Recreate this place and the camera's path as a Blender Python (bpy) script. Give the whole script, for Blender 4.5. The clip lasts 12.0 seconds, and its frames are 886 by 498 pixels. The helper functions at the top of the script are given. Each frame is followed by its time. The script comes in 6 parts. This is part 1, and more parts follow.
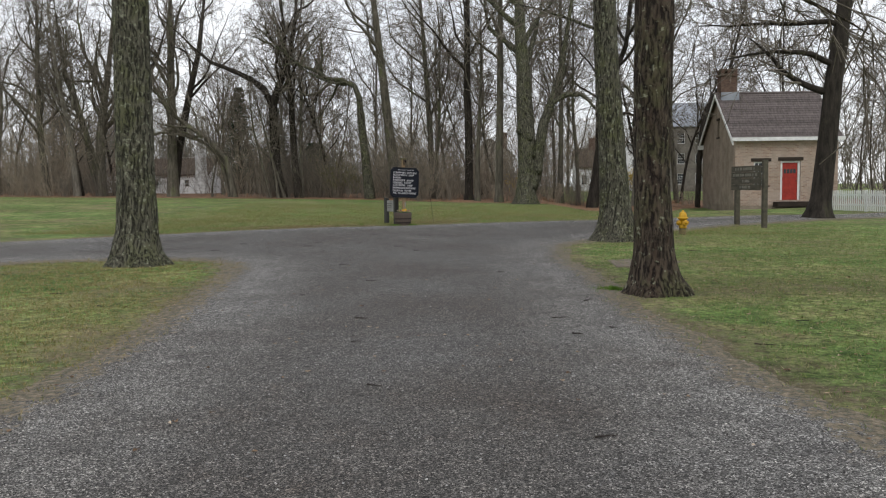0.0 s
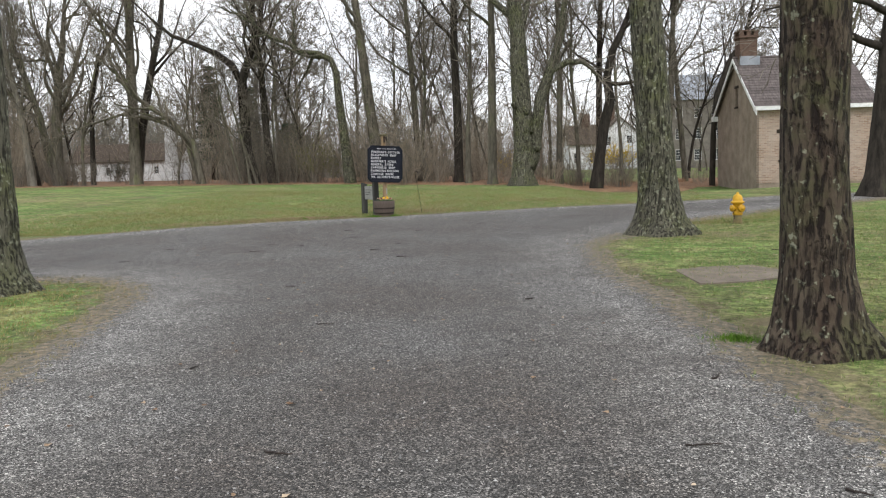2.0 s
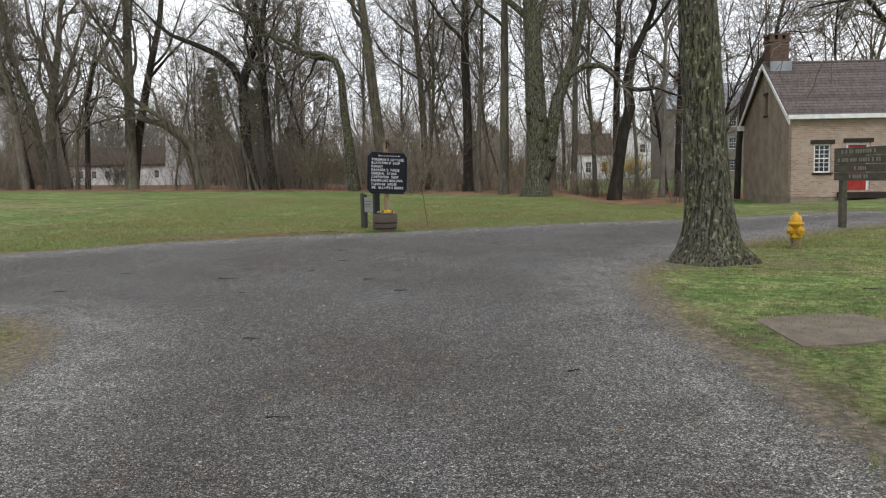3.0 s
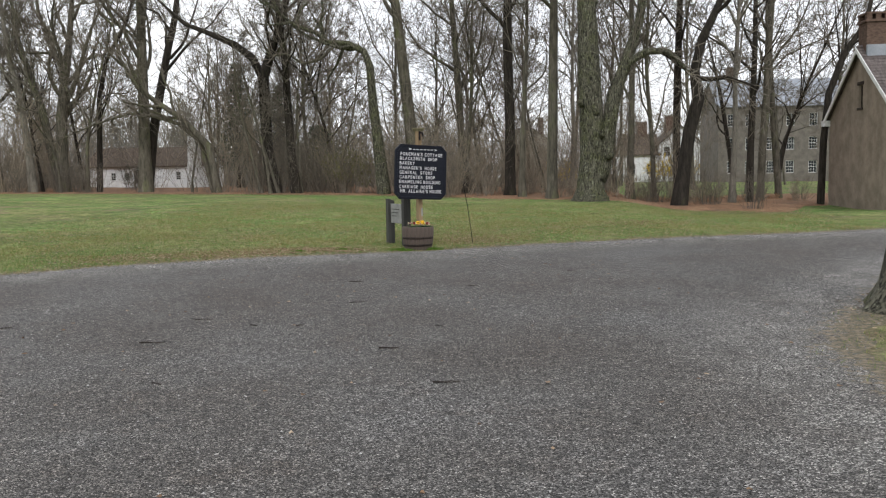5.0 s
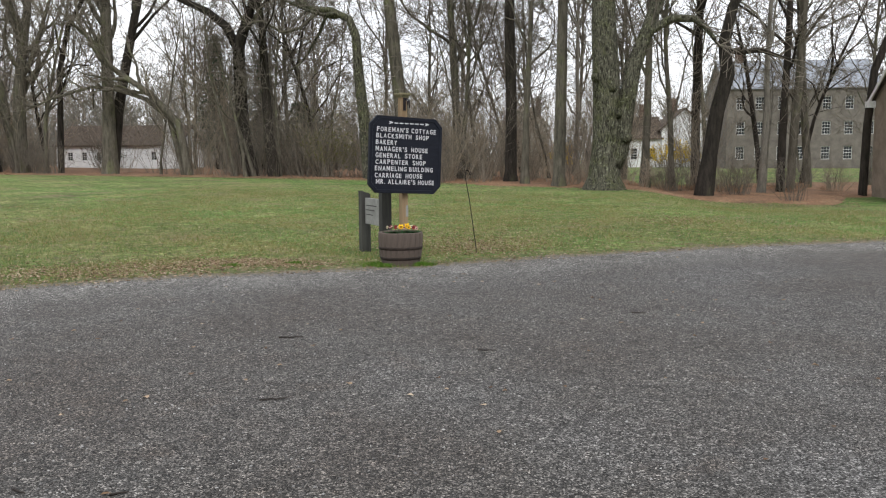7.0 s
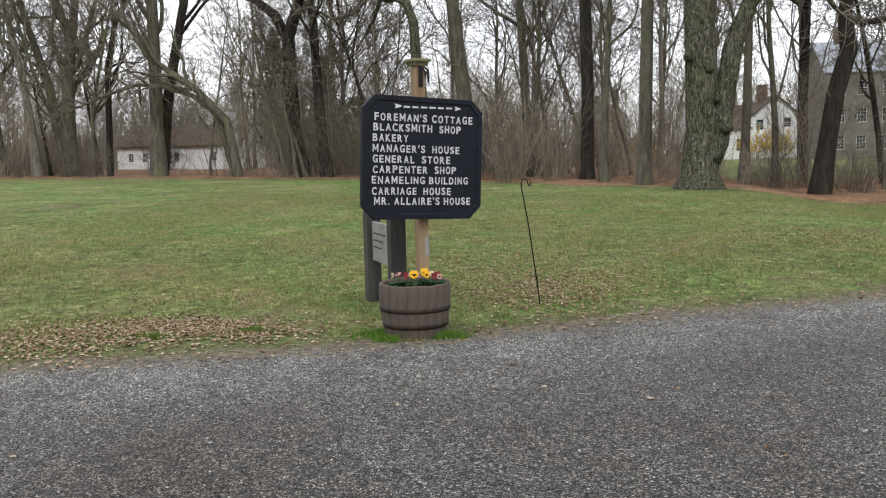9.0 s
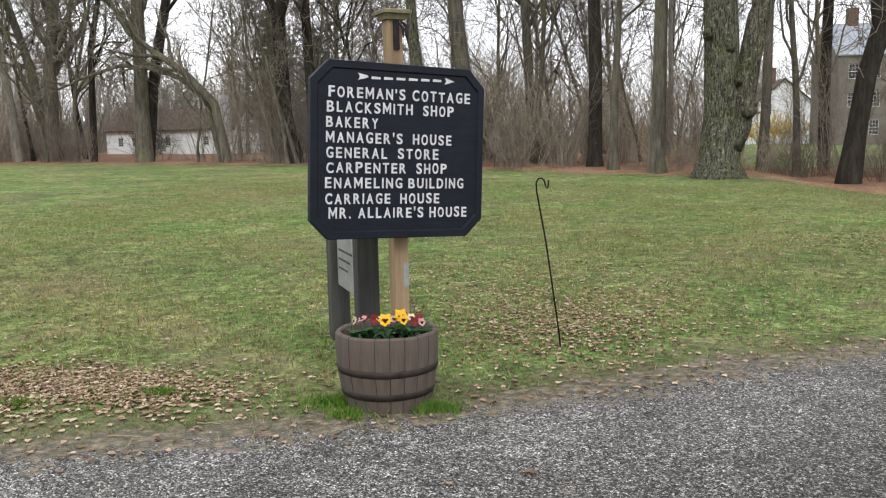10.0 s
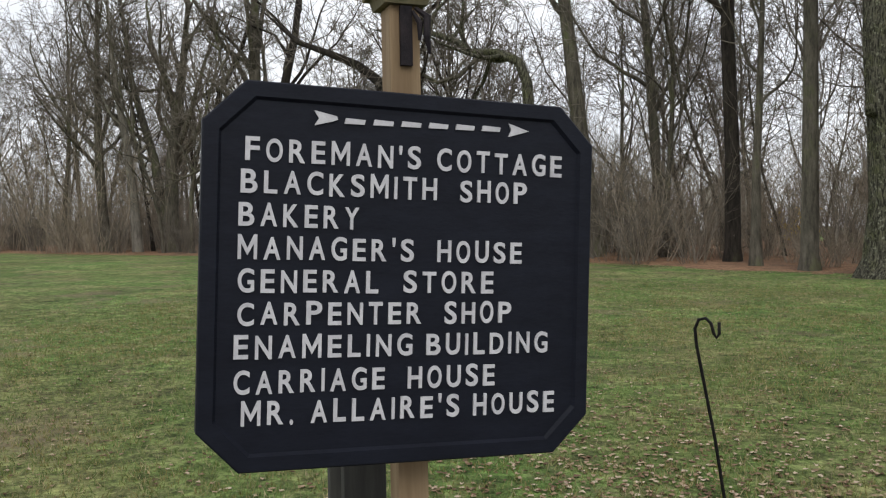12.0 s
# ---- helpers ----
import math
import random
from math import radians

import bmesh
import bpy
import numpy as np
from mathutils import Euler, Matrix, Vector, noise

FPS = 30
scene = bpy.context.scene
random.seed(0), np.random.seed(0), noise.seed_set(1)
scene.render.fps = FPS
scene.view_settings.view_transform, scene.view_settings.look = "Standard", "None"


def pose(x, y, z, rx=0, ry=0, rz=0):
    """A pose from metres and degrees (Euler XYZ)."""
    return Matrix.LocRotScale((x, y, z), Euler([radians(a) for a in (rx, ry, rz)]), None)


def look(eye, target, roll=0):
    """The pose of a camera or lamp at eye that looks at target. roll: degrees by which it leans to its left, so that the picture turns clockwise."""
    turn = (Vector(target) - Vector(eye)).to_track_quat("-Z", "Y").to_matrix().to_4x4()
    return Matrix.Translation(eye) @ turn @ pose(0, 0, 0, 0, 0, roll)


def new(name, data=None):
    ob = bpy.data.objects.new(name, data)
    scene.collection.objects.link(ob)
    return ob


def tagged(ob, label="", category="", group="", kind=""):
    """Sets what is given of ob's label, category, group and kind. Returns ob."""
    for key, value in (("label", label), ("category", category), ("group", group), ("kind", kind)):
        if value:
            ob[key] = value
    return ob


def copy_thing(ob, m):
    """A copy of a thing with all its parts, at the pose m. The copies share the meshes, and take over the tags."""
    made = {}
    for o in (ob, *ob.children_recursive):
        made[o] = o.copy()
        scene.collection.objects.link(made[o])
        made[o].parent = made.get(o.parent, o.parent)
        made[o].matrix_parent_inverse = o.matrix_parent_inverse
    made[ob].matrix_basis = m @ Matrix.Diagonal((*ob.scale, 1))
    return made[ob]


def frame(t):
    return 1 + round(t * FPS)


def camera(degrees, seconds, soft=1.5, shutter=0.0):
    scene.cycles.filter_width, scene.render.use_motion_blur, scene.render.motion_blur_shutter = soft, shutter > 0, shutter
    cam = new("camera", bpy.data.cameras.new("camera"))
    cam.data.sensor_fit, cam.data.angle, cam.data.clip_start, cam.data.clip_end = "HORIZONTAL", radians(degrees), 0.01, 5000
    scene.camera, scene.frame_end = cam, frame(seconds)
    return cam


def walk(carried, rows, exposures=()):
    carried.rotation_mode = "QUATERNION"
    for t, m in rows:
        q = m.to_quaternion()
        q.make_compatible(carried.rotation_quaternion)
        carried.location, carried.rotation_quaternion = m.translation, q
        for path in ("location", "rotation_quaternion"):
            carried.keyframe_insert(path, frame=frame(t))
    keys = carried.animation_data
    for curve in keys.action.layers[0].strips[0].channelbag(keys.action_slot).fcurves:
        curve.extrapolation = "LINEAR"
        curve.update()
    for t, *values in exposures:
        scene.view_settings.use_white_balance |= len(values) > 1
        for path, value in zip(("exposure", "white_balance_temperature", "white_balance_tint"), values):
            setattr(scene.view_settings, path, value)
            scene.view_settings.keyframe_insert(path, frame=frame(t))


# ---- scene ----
cam = camera(54.8, 12.0, 1.2)
PATH = [
    (0, (3.129, -29.773, 1.333), (3.007, -27.782, 1.188), -0.6),
    (0.5, (3.021, -28.456, 1.361), (2.928, -26.465, 1.199), -0.19),
    (1, (2.897, -27.107, 1.327), (2.806, -25.118, 1.136), -1.18),
    (1.5, (2.809, -25.846, 1.374), (2.716, -23.859, 1.161), -1.75),
    (2, (2.71, -24.45, 1.342), (2.617, -22.461, 1.153), -1.72),
    (2.5, (2.592, -23.02, 1.371), (2.495, -21.028, 1.214), -1.02),
    (3, (2.556, -21.676, 1.432), (2.447, -19.686, 1.259), -1.0),
    (5, (1.924, -16.393, 1.375), (1.739, -14.408, 1.21), -0.93),
    (5.5, (1.747, -15.17, 1.343), (1.567, -13.188, 1.145), -1.3),
    (6, (1.678, -13.92, 1.399), (1.504, -11.937, 1.201), -1.87),
    (6.5, (1.552, -12.765, 1.383), (1.392, -10.779, 1.209), -1.31),
    (6.7, (1.515, -12.314, 1.397), (1.359, -10.329, 1.212), -0.5),
    (8.3, (1.398, -8.659, 1.483), (1.196, -6.685, 1.238), -0.9),
    (8.5, (1.433, -8.23, 1.5), (1.229, -6.255, 1.265), -0.9),
    (9, (1.394, -7.098, 1.507), (1.054, -5.139, 1.293), -1.3),
    (9.5, (1.235, -5.994, 1.513), (0.862, -4.042, 1.289), -2.2),
    (10, (1.117, -4.905, 1.557), (0.776, -2.951, 1.307), -1.2),
    (10.5, (1.075, -3.931, 1.574), (0.747, -1.965, 1.4), -0.3),
    (11, (0.953, -2.961, 1.604), (0.516, -1.011, 1.524), -0.6),
    (11.5, (0.835, -2.274, 1.61), (0.335, -0.338, 1.579), -1.0),
    (12, (0.816, -2.061, 1.623), (0.2, -0.159, 1.587), -1.1),
]
walk(cam, [(t, look(eye, target, roll)) for t, eye, target, roll in PATH],
     [(0, 0.42), (0.5, 0.62), (1.0, 0.95), (1.5, 1.2), (2.0, 1.05), (2.5, 0.74), (3.0, 0.68), (5.0, 0.86), (5.5, 0.98), (6.7, 0.95), (8.5, 1.25), (9.0, 0.95), (9.5, 0.98), (10, 1.18), (10.5, 1.32), (11, 0.5), (11.5, 0.44), (12, 0.52)])

WORLD_STRENGTH = 1.0
sky_world = bpy.data.worlds.new("overcast_sky")
scene.world = sky_world
sky_world.use_nodes = True
wt = sky_world.node_tree
wt.nodes.clear()
w_out = wt.nodes.new("ShaderNodeOutputWorld")
w_bg = wt.nodes.new("ShaderNodeBackground")
w_sky = wt.nodes.new("ShaderNodeTexSky")
w_sky.sky_type = "NISHITA"
w_sky.sun_disc = False
w_sky.sun_elevation = radians(48)
w_sky.sun_rotation = radians(200)
w_scale = wt.nodes.new("ShaderNodeVectorMath")
w_scale.operation = "SCALE"
w_scale.inputs["Scale"].default_value = 0.09
w_noise = wt.nodes.new("ShaderNodeTexNoise")
w_noise.inputs["Scale"].default_value = 2.6
w_noise.inputs["Detail"].default_value = 5
w_ramp = wt.nodes.new("ShaderNodeValToRGB")
w_ramp.color_ramp.elements[0].position = 0.3
w_ramp.color_ramp.elements[0].color = (0.69, 0.71, 0.755, 1)
w_ramp.color_ramp.elements[1].position = 0.7
w_ramp.color_ramp.elements[1].color = (0.88, 0.89, 0.915, 1)
w_mix = wt.nodes.new("ShaderNodeMixRGB")
w_mix.inputs[0].default_value = 0.88
wt.links.new(w_sky.outputs[0], w_scale.inputs[0])
wt.links.new(w_scale.outputs[0], w_mix.inputs[1])
wt.links.new(w_noise.outputs["Fac"], w_ramp.inputs[0])
wt.links.new(w_ramp.outputs[0], w_mix.inputs[2])
wt.links.new(w_mix.outputs[0], w_bg.inputs[0])
w_bg.inputs[1].default_value = WORLD_STRENGTH
wt.links.new(w_bg.outputs[0], w_out.inputs[0])
sun_data = bpy.data.lights.new("sun", "SUN")
sun_data.energy = 0.8
sun_data.angle = radians(25)
sun_data.color = (1.0, 0.985, 0.955)
sun = new("sun", sun_data)
sun.matrix_world = look((20, -60, 60), (0, 0, 0))


# ---- node materials ----
class Nodes:
    """A small wrapper that builds one node material."""

    def __init__(self, name, rough=0.9, metal=0.0, spec=0.3):
        self.m = bpy.data.materials.new(name)
        self.m.use_nodes = True
        self.t = self.m.node_tree
        self.b = self.t.nodes["Principled BSDF"]
        self.b.inputs["Roughness"].default_value = rough
        self.b.inputs["Metallic"].default_value = metal
        self.b.inputs["Specular IOR Level"].default_value = spec
        self.tc = self.t.nodes.new("ShaderNodeTexCoord")

    def put(self, sock, value):
        if isinstance(value, bpy.types.NodeSocket):
            self.t.links.new(value, sock)
        elif isinstance(value, (tuple, list)) and len(value) == 3 and len(sock.default_value) == 4:
            sock.default_value = (*value, 1)
        else:
            sock.default_value = value

    def coords(self, scale=(1, 1, 1), kind="Object"):
        mp = self.t.nodes.new("ShaderNodeMapping")
        self.t.links.new(self.tc.outputs[kind], mp.inputs[0])
        mp.inputs["Scale"].default_value = scale
        return mp.outputs[0]

    def noise(self, scale, detail=3, rough=0.6, vec=None, stretch=(1, 1, 1)):
        n = self.t.nodes.new("ShaderNodeTexNoise")
        n.inputs["Scale"].default_value = scale
        n.inputs["Detail"].default_value = detail
        n.inputs["Roughness"].default_value = rough
        self.t.links.new(vec or self.coords(stretch), n.inputs["Vector"])
        return n.outputs["Fac"]

    def voronoi(self, scale, out="Distance", stretch=(1, 1, 1), feature="F1", vec=None):
        n = self.t.nodes.new("ShaderNodeTexVoronoi")
        n.feature = feature
        n.inputs["Scale"].default_value = scale
        self.t.links.new(vec or self.coords(stretch), n.inputs["Vector"])
        return n.outputs[out]

    def ramp(self, fac, *stops):
        n = self.t.nodes.new("ShaderNodeValToRGB")
        self.t.links.new(fac, n.inputs[0])
        e = n.color_ramp.elements
        while len(e) < len(stops):
            e.new(0.5)
        for i, (p, c) in enumerate(stops):
            e[i].position = p
            e[i].color = (*c, 1) if not isinstance(c, (int, float)) else (c, c, c, 1)
        return n.outputs[0]

    def mix(self, fac, a, b, mode="MIX"):
        n = self.t.nodes.new("ShaderNodeMixRGB")
        n.blend_type = mode
        self.put(n.inputs[0], fac)
        self.put(n.inputs[1], a)
        self.put(n.inputs[2], b)
        return n.outputs[0]

    def math(self, op, a, b=0.0):
        n = self.t.nodes.new("ShaderNodeMath")
        n.operation = op
        self.put(n.inputs[0], a)
        self.put(n.inputs[1], b)
        return n.outputs[0]

    def objrand(self):
        return self.t.nodes.new("ShaderNodeObjectInfo").outputs["Random"]

    def island(self):
        return self.t.nodes.new("ShaderNodeNewGeometry").outputs["Random Per Island"]

    def bump(self, height, strength=0.5, distance=0.01):
        n = self.t.nodes.new("ShaderNodeBump")
        n.inputs["Strength"].default_value = strength
        n.inputs["Distance"].default_value = distance
        self.t.links.new(height, n.inputs["Height"])
        self.t.links.new(n.outputs[0], self.b.inputs["Normal"])

    def color(self, c):
        self.put(self.b.inputs["Base Color"], c)
        return self

    def rough(self, r):
        self.put(self.b.inputs["Roughness"], r)
        return self


def bark_material(name, dark, light, moss, moss_amount, scale=1.0, lichen=0.0, wobble=0.6):
    n = Nodes(name, 0.95, 0, 0.15)
    g = n.noise(7 * scale, 6, 0.65, stretch=(1, 1, 0.22))
    f = n.noise(30 * scale, 4, 0.6, stretch=(1, 1, 0.4))
    c = n.ramp(g, (0.3, dark), (0.7, light))
    c = n.mix(n.math("MULTIPLY", f, 0.5), c, tuple(v * 0.45 for v in dark))
    mo = n.ramp(n.noise(1.3, 4, 0.7, stretch=(1, 1, 0.5)), (0.62 - moss_amount, 0.0), (0.78 - moss_amount, 1.0))
    c = n.mix(n.math("MULTIPLY", mo, 0.75), c, moss)
    if lichen:
        li = n.ramp(n.noise(9, 3, 0.5), (0.66 - lichen, 0.0), (0.70 - lichen, 1.0))
        c = n.mix(n.math("MULTIPLY", li, 0.7), c, (0.30, 0.31, 0.24))
    r = n.objrand()
    c = n.mix(0.5, c, n.ramp(r, (0, (0.75, 0.74, 0.72)), (1, (1.15, 1.12, 1.05))), "MULTIPLY")
    n.color(c)
    n.bump(n.math("ADD", g, n.math("MULTIPLY", f, 0.5)), 0.9, 0.04)
    return n.m


BARK_FOREST = bark_material("bark_forest", (0.045, 0.041, 0.033), (0.20, 0.182, 0.145), (0.125, 0.138, 0.068), 0.09)
BARK_GREY = bark_material("bark_grey", (0.10, 0.093, 0.08), (0.33, 0.305, 0.26), (0.22, 0.22, 0.15), 0.05)
BARK_DARK = bark_material("bark_dark", (0.014, 0.012, 0.010), (0.070, 0.060, 0.050), (0.085, 0.09, 0.045), 0.04)
TWIG = bark_material("twig_bark", (0.105, 0.091, 0.075), (0.28, 0.247, 0.205), (0.15, 0.145, 0.09), 0.04)
TWIG_PALE = bark_material("pale_twig_bark", (0.21, 0.175, 0.135), (0.45, 0.385, 0.30), (0.27, 0.245, 0.16), 0.05)


def plated_bark(name, dark, mid, pale, moss, moss_low, lich):
    """Thick ridged bark with vertical plates, algae and pale lichen spots."""
    n = Nodes(name, 0.92, 0, 0.2)
    warp = n.noise(3.0, 3, 0.6)
    vm = n.t.nodes.new("ShaderNodeVectorMath")
    vm.operation = "ADD"
    n.t.links.new(n.coords((1, 1, 0.20)), vm.inputs[0])
    sc = n.math("MULTIPLY", warp, 0.12)
    n.t.links.new(sc, vm.inputs[1])
    plates = n.noise(26, 3, 0.55, vec=vm.outputs[0])
    crack = n.ramp(plates, (0.38, 0.1), (0.54, 1.0))
    fine = n.noise(45, 5, 0.65, stretch=(1, 1, 0.35))
    c = n.mix(n.ramp(n.noise(6, 4, 0.65, stretch=(1, 1, 0.3)), (0.35, 0.0), (0.66, 1.0)), mid, pale)
    c = n.mix(n.math("MULTIPLY", fine, 0.55), c, tuple(v * 0.5 for v in dark))
    mo = n.ramp(n.noise(1.7, 5, 0.7), (0.55 - moss_low, 0.0), (0.72 - moss_low, 1.0))
    c = n.mix(n.math("MULTIPLY", mo, 0.7), c, moss)
    li = n.ramp(n.noise(13, 3, 0.55), (0.64 - lich, 0.0), (0.69 - lich, 1.0))
    c = n.mix(n.math("MULTIPLY", li, 0.7), c, (0.27, 0.28, 0.20))
    c = n.mix(crack, dark, c)
    n.color(c)
    n.bump(n.math("ADD", crack, n.math("MULTIPLY", fine, 0.6)), 1.0, 0.035)
    return n.m


BARK_PLATED = plated_bark("bark_plated_brown", (0.010, 0.007, 0.006), (0.066, 0.045, 0.032), (0.135, 0.108, 0.078), (0.085, 0.090, 0.040), 0.07, 0.015)
BARK_MOSSY = plated_bark("bark_mossy_grey", (0.016, 0.015, 0.011), (0.098, 0.092, 0.066), (0.195, 0.186, 0.138), (0.100, 0.108, 0.045), 0.09, 0.055)


def grass_ground():
    n = Nodes("grass_ground", 0.95, 0, 0.15)
    big = n.noise(0.16, 4, 0.6)
    mid = n.noise(0.9, 6, 0.7)
    fine = n.noise(30, 4, 0.75)
    g = n.ramp(mid, (0.32, (0.082, 0.165, 0.036)), (0.50, (0.156, 0.238, 0.066)), (0.66, (0.285, 0.275, 0.122)))
    g2 = n.ramp(mid, (0.32, (0.115, 0.170, 0.044)), (0.66, (0.250, 0.228, 0.102)))
    c = n.mix(n.ramp(big, (0.40, 0.0), (0.60, 1.0)), g, g2)
    clumps = n.ramp(n.noise(4.5, 5, 0.75), (0.36, 0.42), (0.62, 1.6))
    c = n.mix(0.85, c, clumps, "MULTIPLY")
    tufts = n.ramp(n.noise(17, 3, 0.75), (0.38, 0.45), (0.62, 1.5))
    c = n.mix(0.85, c, tufts, "MULTIPLY")
    bare = n.ramp(n.noise(0.5, 7, 0.75), (0.53, 0.0), (0.64, 1.0))
    c = n.mix(n.math("MULTIPLY", bare, 0.75), c, (0.235, 0.180, 0.118))
    near = n.t.nodes.new("ShaderNodeAttribute")
    near.attribute_name = "verge"
    worn = n.ramp(n.math("ADD", n.math("MULTIPLY", near.outputs["Fac"], 0.75), n.math("MULTIPLY", n.math("SUBTRACT", n.noise(2.3, 6, 0.75), 0.5), 1.6)), (0.28, 0.0), (0.62, 1.0))
    soil = n.ramp(n.noise(14, 5, 0.75), (0.34, (0.085, 0.066, 0.042)), (0.52, (0.20, 0.155, 0.105)), (0.66, (0.36, 0.29, 0.205)))
    c = n.mix(n.math("MULTIPLY", worn, 0.8), c, soil)
    dark = n.ramp(n.noise(0.28, 6, 0.7), (0.36, 0.72), (0.60, 1.18))
    c = n.mix(0.9, c, dark, "MULTIPLY")
    c = n.mix(n.math("MULTIPLY", fine, 0.75), c, n.mix(1.0, c, (0.36, 0.40, 0.34), "MULTIPLY"))
    straw = n.ramp(n.noise(60, 2, 0.6), (0.63, 0.0), (0.70, 1.0))
    c = n.mix(n.math("MULTIPLY", straw, 0.65), c, (0.40, 0.33, 0.21))
    n.color(c)
    n.bump(n.math("ADD", fine, n.math("MULTIPLY", mid, 0.5)), 0.9, 0.04)
    return n.m


def litter_ground():
    n = Nodes("leaf_litter_ground", 0.95, 0, 0.15)
    cell = n.voronoi(16, "Color")
    mid = n.noise(0.8, 5, 0.65)
    c = n.ramp(mid, (0.3, (0.15, 0.10, 0.066)), (0.55, (0.265, 0.150, 0.088)), (0.75, (0.31, 0.23, 0.14)))
    sep = n.t.nodes.new("ShaderNodeSeparateColor")
    n.t.links.new(cell, sep.inputs[0])
    c = n.mix(0.8, c, n.ramp(sep.outputs[0], (0, 0.5), (1, 1.35)), "MULTIPLY")
    n.color(c)
    n.bump(sep.outputs[1], 0.9, 0.05)
    return n.m


def gravel_ground():
    n = Nodes("gravel_ground", 0.78, 0, 0.35)
    v1 = n.t.nodes.new("ShaderNodeTexVoronoi")
    v1.inputs["Scale"].default_value = 122
    n.t.links.new(n.coords(), v1.inputs["Vector"])
    sep = n.t.nodes.new("ShaderNodeSeparateColor")
    n.t.links.new(v1.outputs["Color"], sep.inputs[0])
    stone = n.ramp(sep.outputs[0], (0.0, (0.005, 0.0045, 0.004)), (0.42, (0.038, 0.036, 0.033)), (0.74, (0.105, 0.101, 0.096)), (0.93, (0.23, 0.223, 0.212)), (1.0, (0.40, 0.39, 0.37)))
    clus = n.ramp(n.noise(30, 4, 0.75), (0.37, 0.40), (0.61, 1.55))
    stone = n.mix(0.9, stone, clus, "MULTIPLY")
    stone = n.mix(0.7, stone, n.ramp(n.noise(8, 5, 0.75), (0.36, 0.6), (0.64, 1.3)), "MULTIPLY")
    big = n.noise(0.35, 5, 0.6)
    tone = n.ramp(big, (0.34, (0.76, 0.68, 0.62)), (0.5, (0.96, 0.92, 0.88)), (0.66, (1.18, 1.17, 1.17)))
    c = n.mix(1.0, stone, tone, "MULTIPLY")
    patch = n.ramp(n.noise(2.2, 4, 0.7), (0.55, 0.0), (0.75, 1.0))
    c = n.mix(n.math("MULTIPLY", patch, 0.45), c, n.mix(1.0, stone, (0.98, 0.76, 0.60), "MULTIPLY"))
    worn = n.t.nodes.new("ShaderNodeAttribute")
    worn.attribute_name = "edge"
    c = n.mix(n.math("MULTIPLY", worn.outputs["Fac"], n.ramp(n.noise(1.6, 4, 0.6), (0.3, 0.1), (0.6, 0.75))), c, n.mix(1.0, stone, (2.35, 2.35, 2.3), "MULTIPLY"))
    verge = n.t.nodes.new("ShaderNodeAttribute")
    verge.attribute_name = "verge"
    ragged = n.math("ADD", n.math("MULTIPLY", n.noise(7, 5, 0.75), 1.5), n.math("MULTIPLY", n.noise(30, 3, 0.7), 0.7))
    grown = n.ramp(n.math("SUBTRACT", n.math("ADD", verge.outputs["Fac"], ragged), 1.1), (0.44, 0.0), (0.58, 1.0))
    weeds = n.ramp(n.noise(14, 4, 0.7), (0.32, (0.060, 0.072, 0.028)), (0.44, (0.085, 0.074, 0.046)), (0.56, (0.165, 0.132, 0.088)), (0.68, (0.29, 0.235, 0.165)))
    c = n.mix(grown, c, weeds)
    n.color(c)
    fine = n.noise(160, 3, 0.6)
    n.bump(n.math("ADD", n.math("SUBTRACT", 1.0, v1.outputs["Distance"]), n.math("MULTIPLY", fine, 0.35)), 0.8, 0.008)
    n.rough(n.ramp(sep.outputs[1], (0, 0.55), (1, 0.95)))
    return n.m


GRASS = grass_ground()
LITTER = litter_ground()
GRAVEL = gravel_ground()


def simple(name, c1, c2, scale=6.0, rough=0.85, bump=0.3, dist=0.004, stretch=(1, 1, 1), metal=0.0, spec=0.3, spread=(0.35, 0.65)):
    """Two-tone weathered surface with coarse and fine variation."""
    n = Nodes(name, rough, metal, spec)
    a = n.noise(scale, 5, 0.65, stretch=stretch)
    f = n.noise(scale * 9, 3, 0.6, stretch=stretch)
    c = n.mix(n.ramp(a, (spread[0], 0.0), (spread[1], 1.0)), c1, c2)
    c = n.mix(n.math("MULTIPLY", f, 0.35), c, n.mix(1.0, c, (0.5, 0.5, 0.5), "MULTIPLY"))
    n.color(c)
    n.rough(n.ramp(f, (0.3, max(0.05, rough - 0.12)), (0.7, min(1.0, rough + 0.08))))
    n.bump(n.math("ADD", a, f), bump, dist)
    return n.m


def island_mat(name, stops, rough=0.9):
    n = Nodes(name, rough, 0, 0.2)
    c = n.ramp(n.island(), *stops)
    c = n.mix(n.math("MULTIPLY", n.noise(40, 3, 0.6), 0.5), c, n.mix(1.0, c, (0.5, 0.5, 0.5), "MULTIPLY"))
    n.color(c)
    return n.m


BLADES = island_mat("grass_blades", ((0.0, (0.080, 0.142, 0.032)), (0.40, (0.145, 0.21, 0.055)), (0.68, (0.24, 0.245, 0.09)), (1.0, (0.44, 0.37, 0.22))))
STRAW_BLADES = island_mat("straw_grass_blades", ((0.0, (0.11, 0.135, 0.03)), (0.35, (0.21, 0.19, 0.06)), (0.7, (0.32, 0.255, 0.11)), (1.0, (0.45, 0.37, 0.21))))
BRIGHT_BLADES = island_mat("fresh_grass_blades", ((0.0, (0.055, 0.13, 0.012)), (0.6, (0.10, 0.20, 0.022)), (1.0, (0.16, 0.24, 0.04))))
STONES = island_mat("gravel_stones", ((0.0, (0.04, 0.037, 0.035)), (0.5, (0.11, 0.105, 0.10)), (0.85, (0.20, 0.195, 0.19)), (1.0, (0.5, 0.49, 0.47))), 0.75)
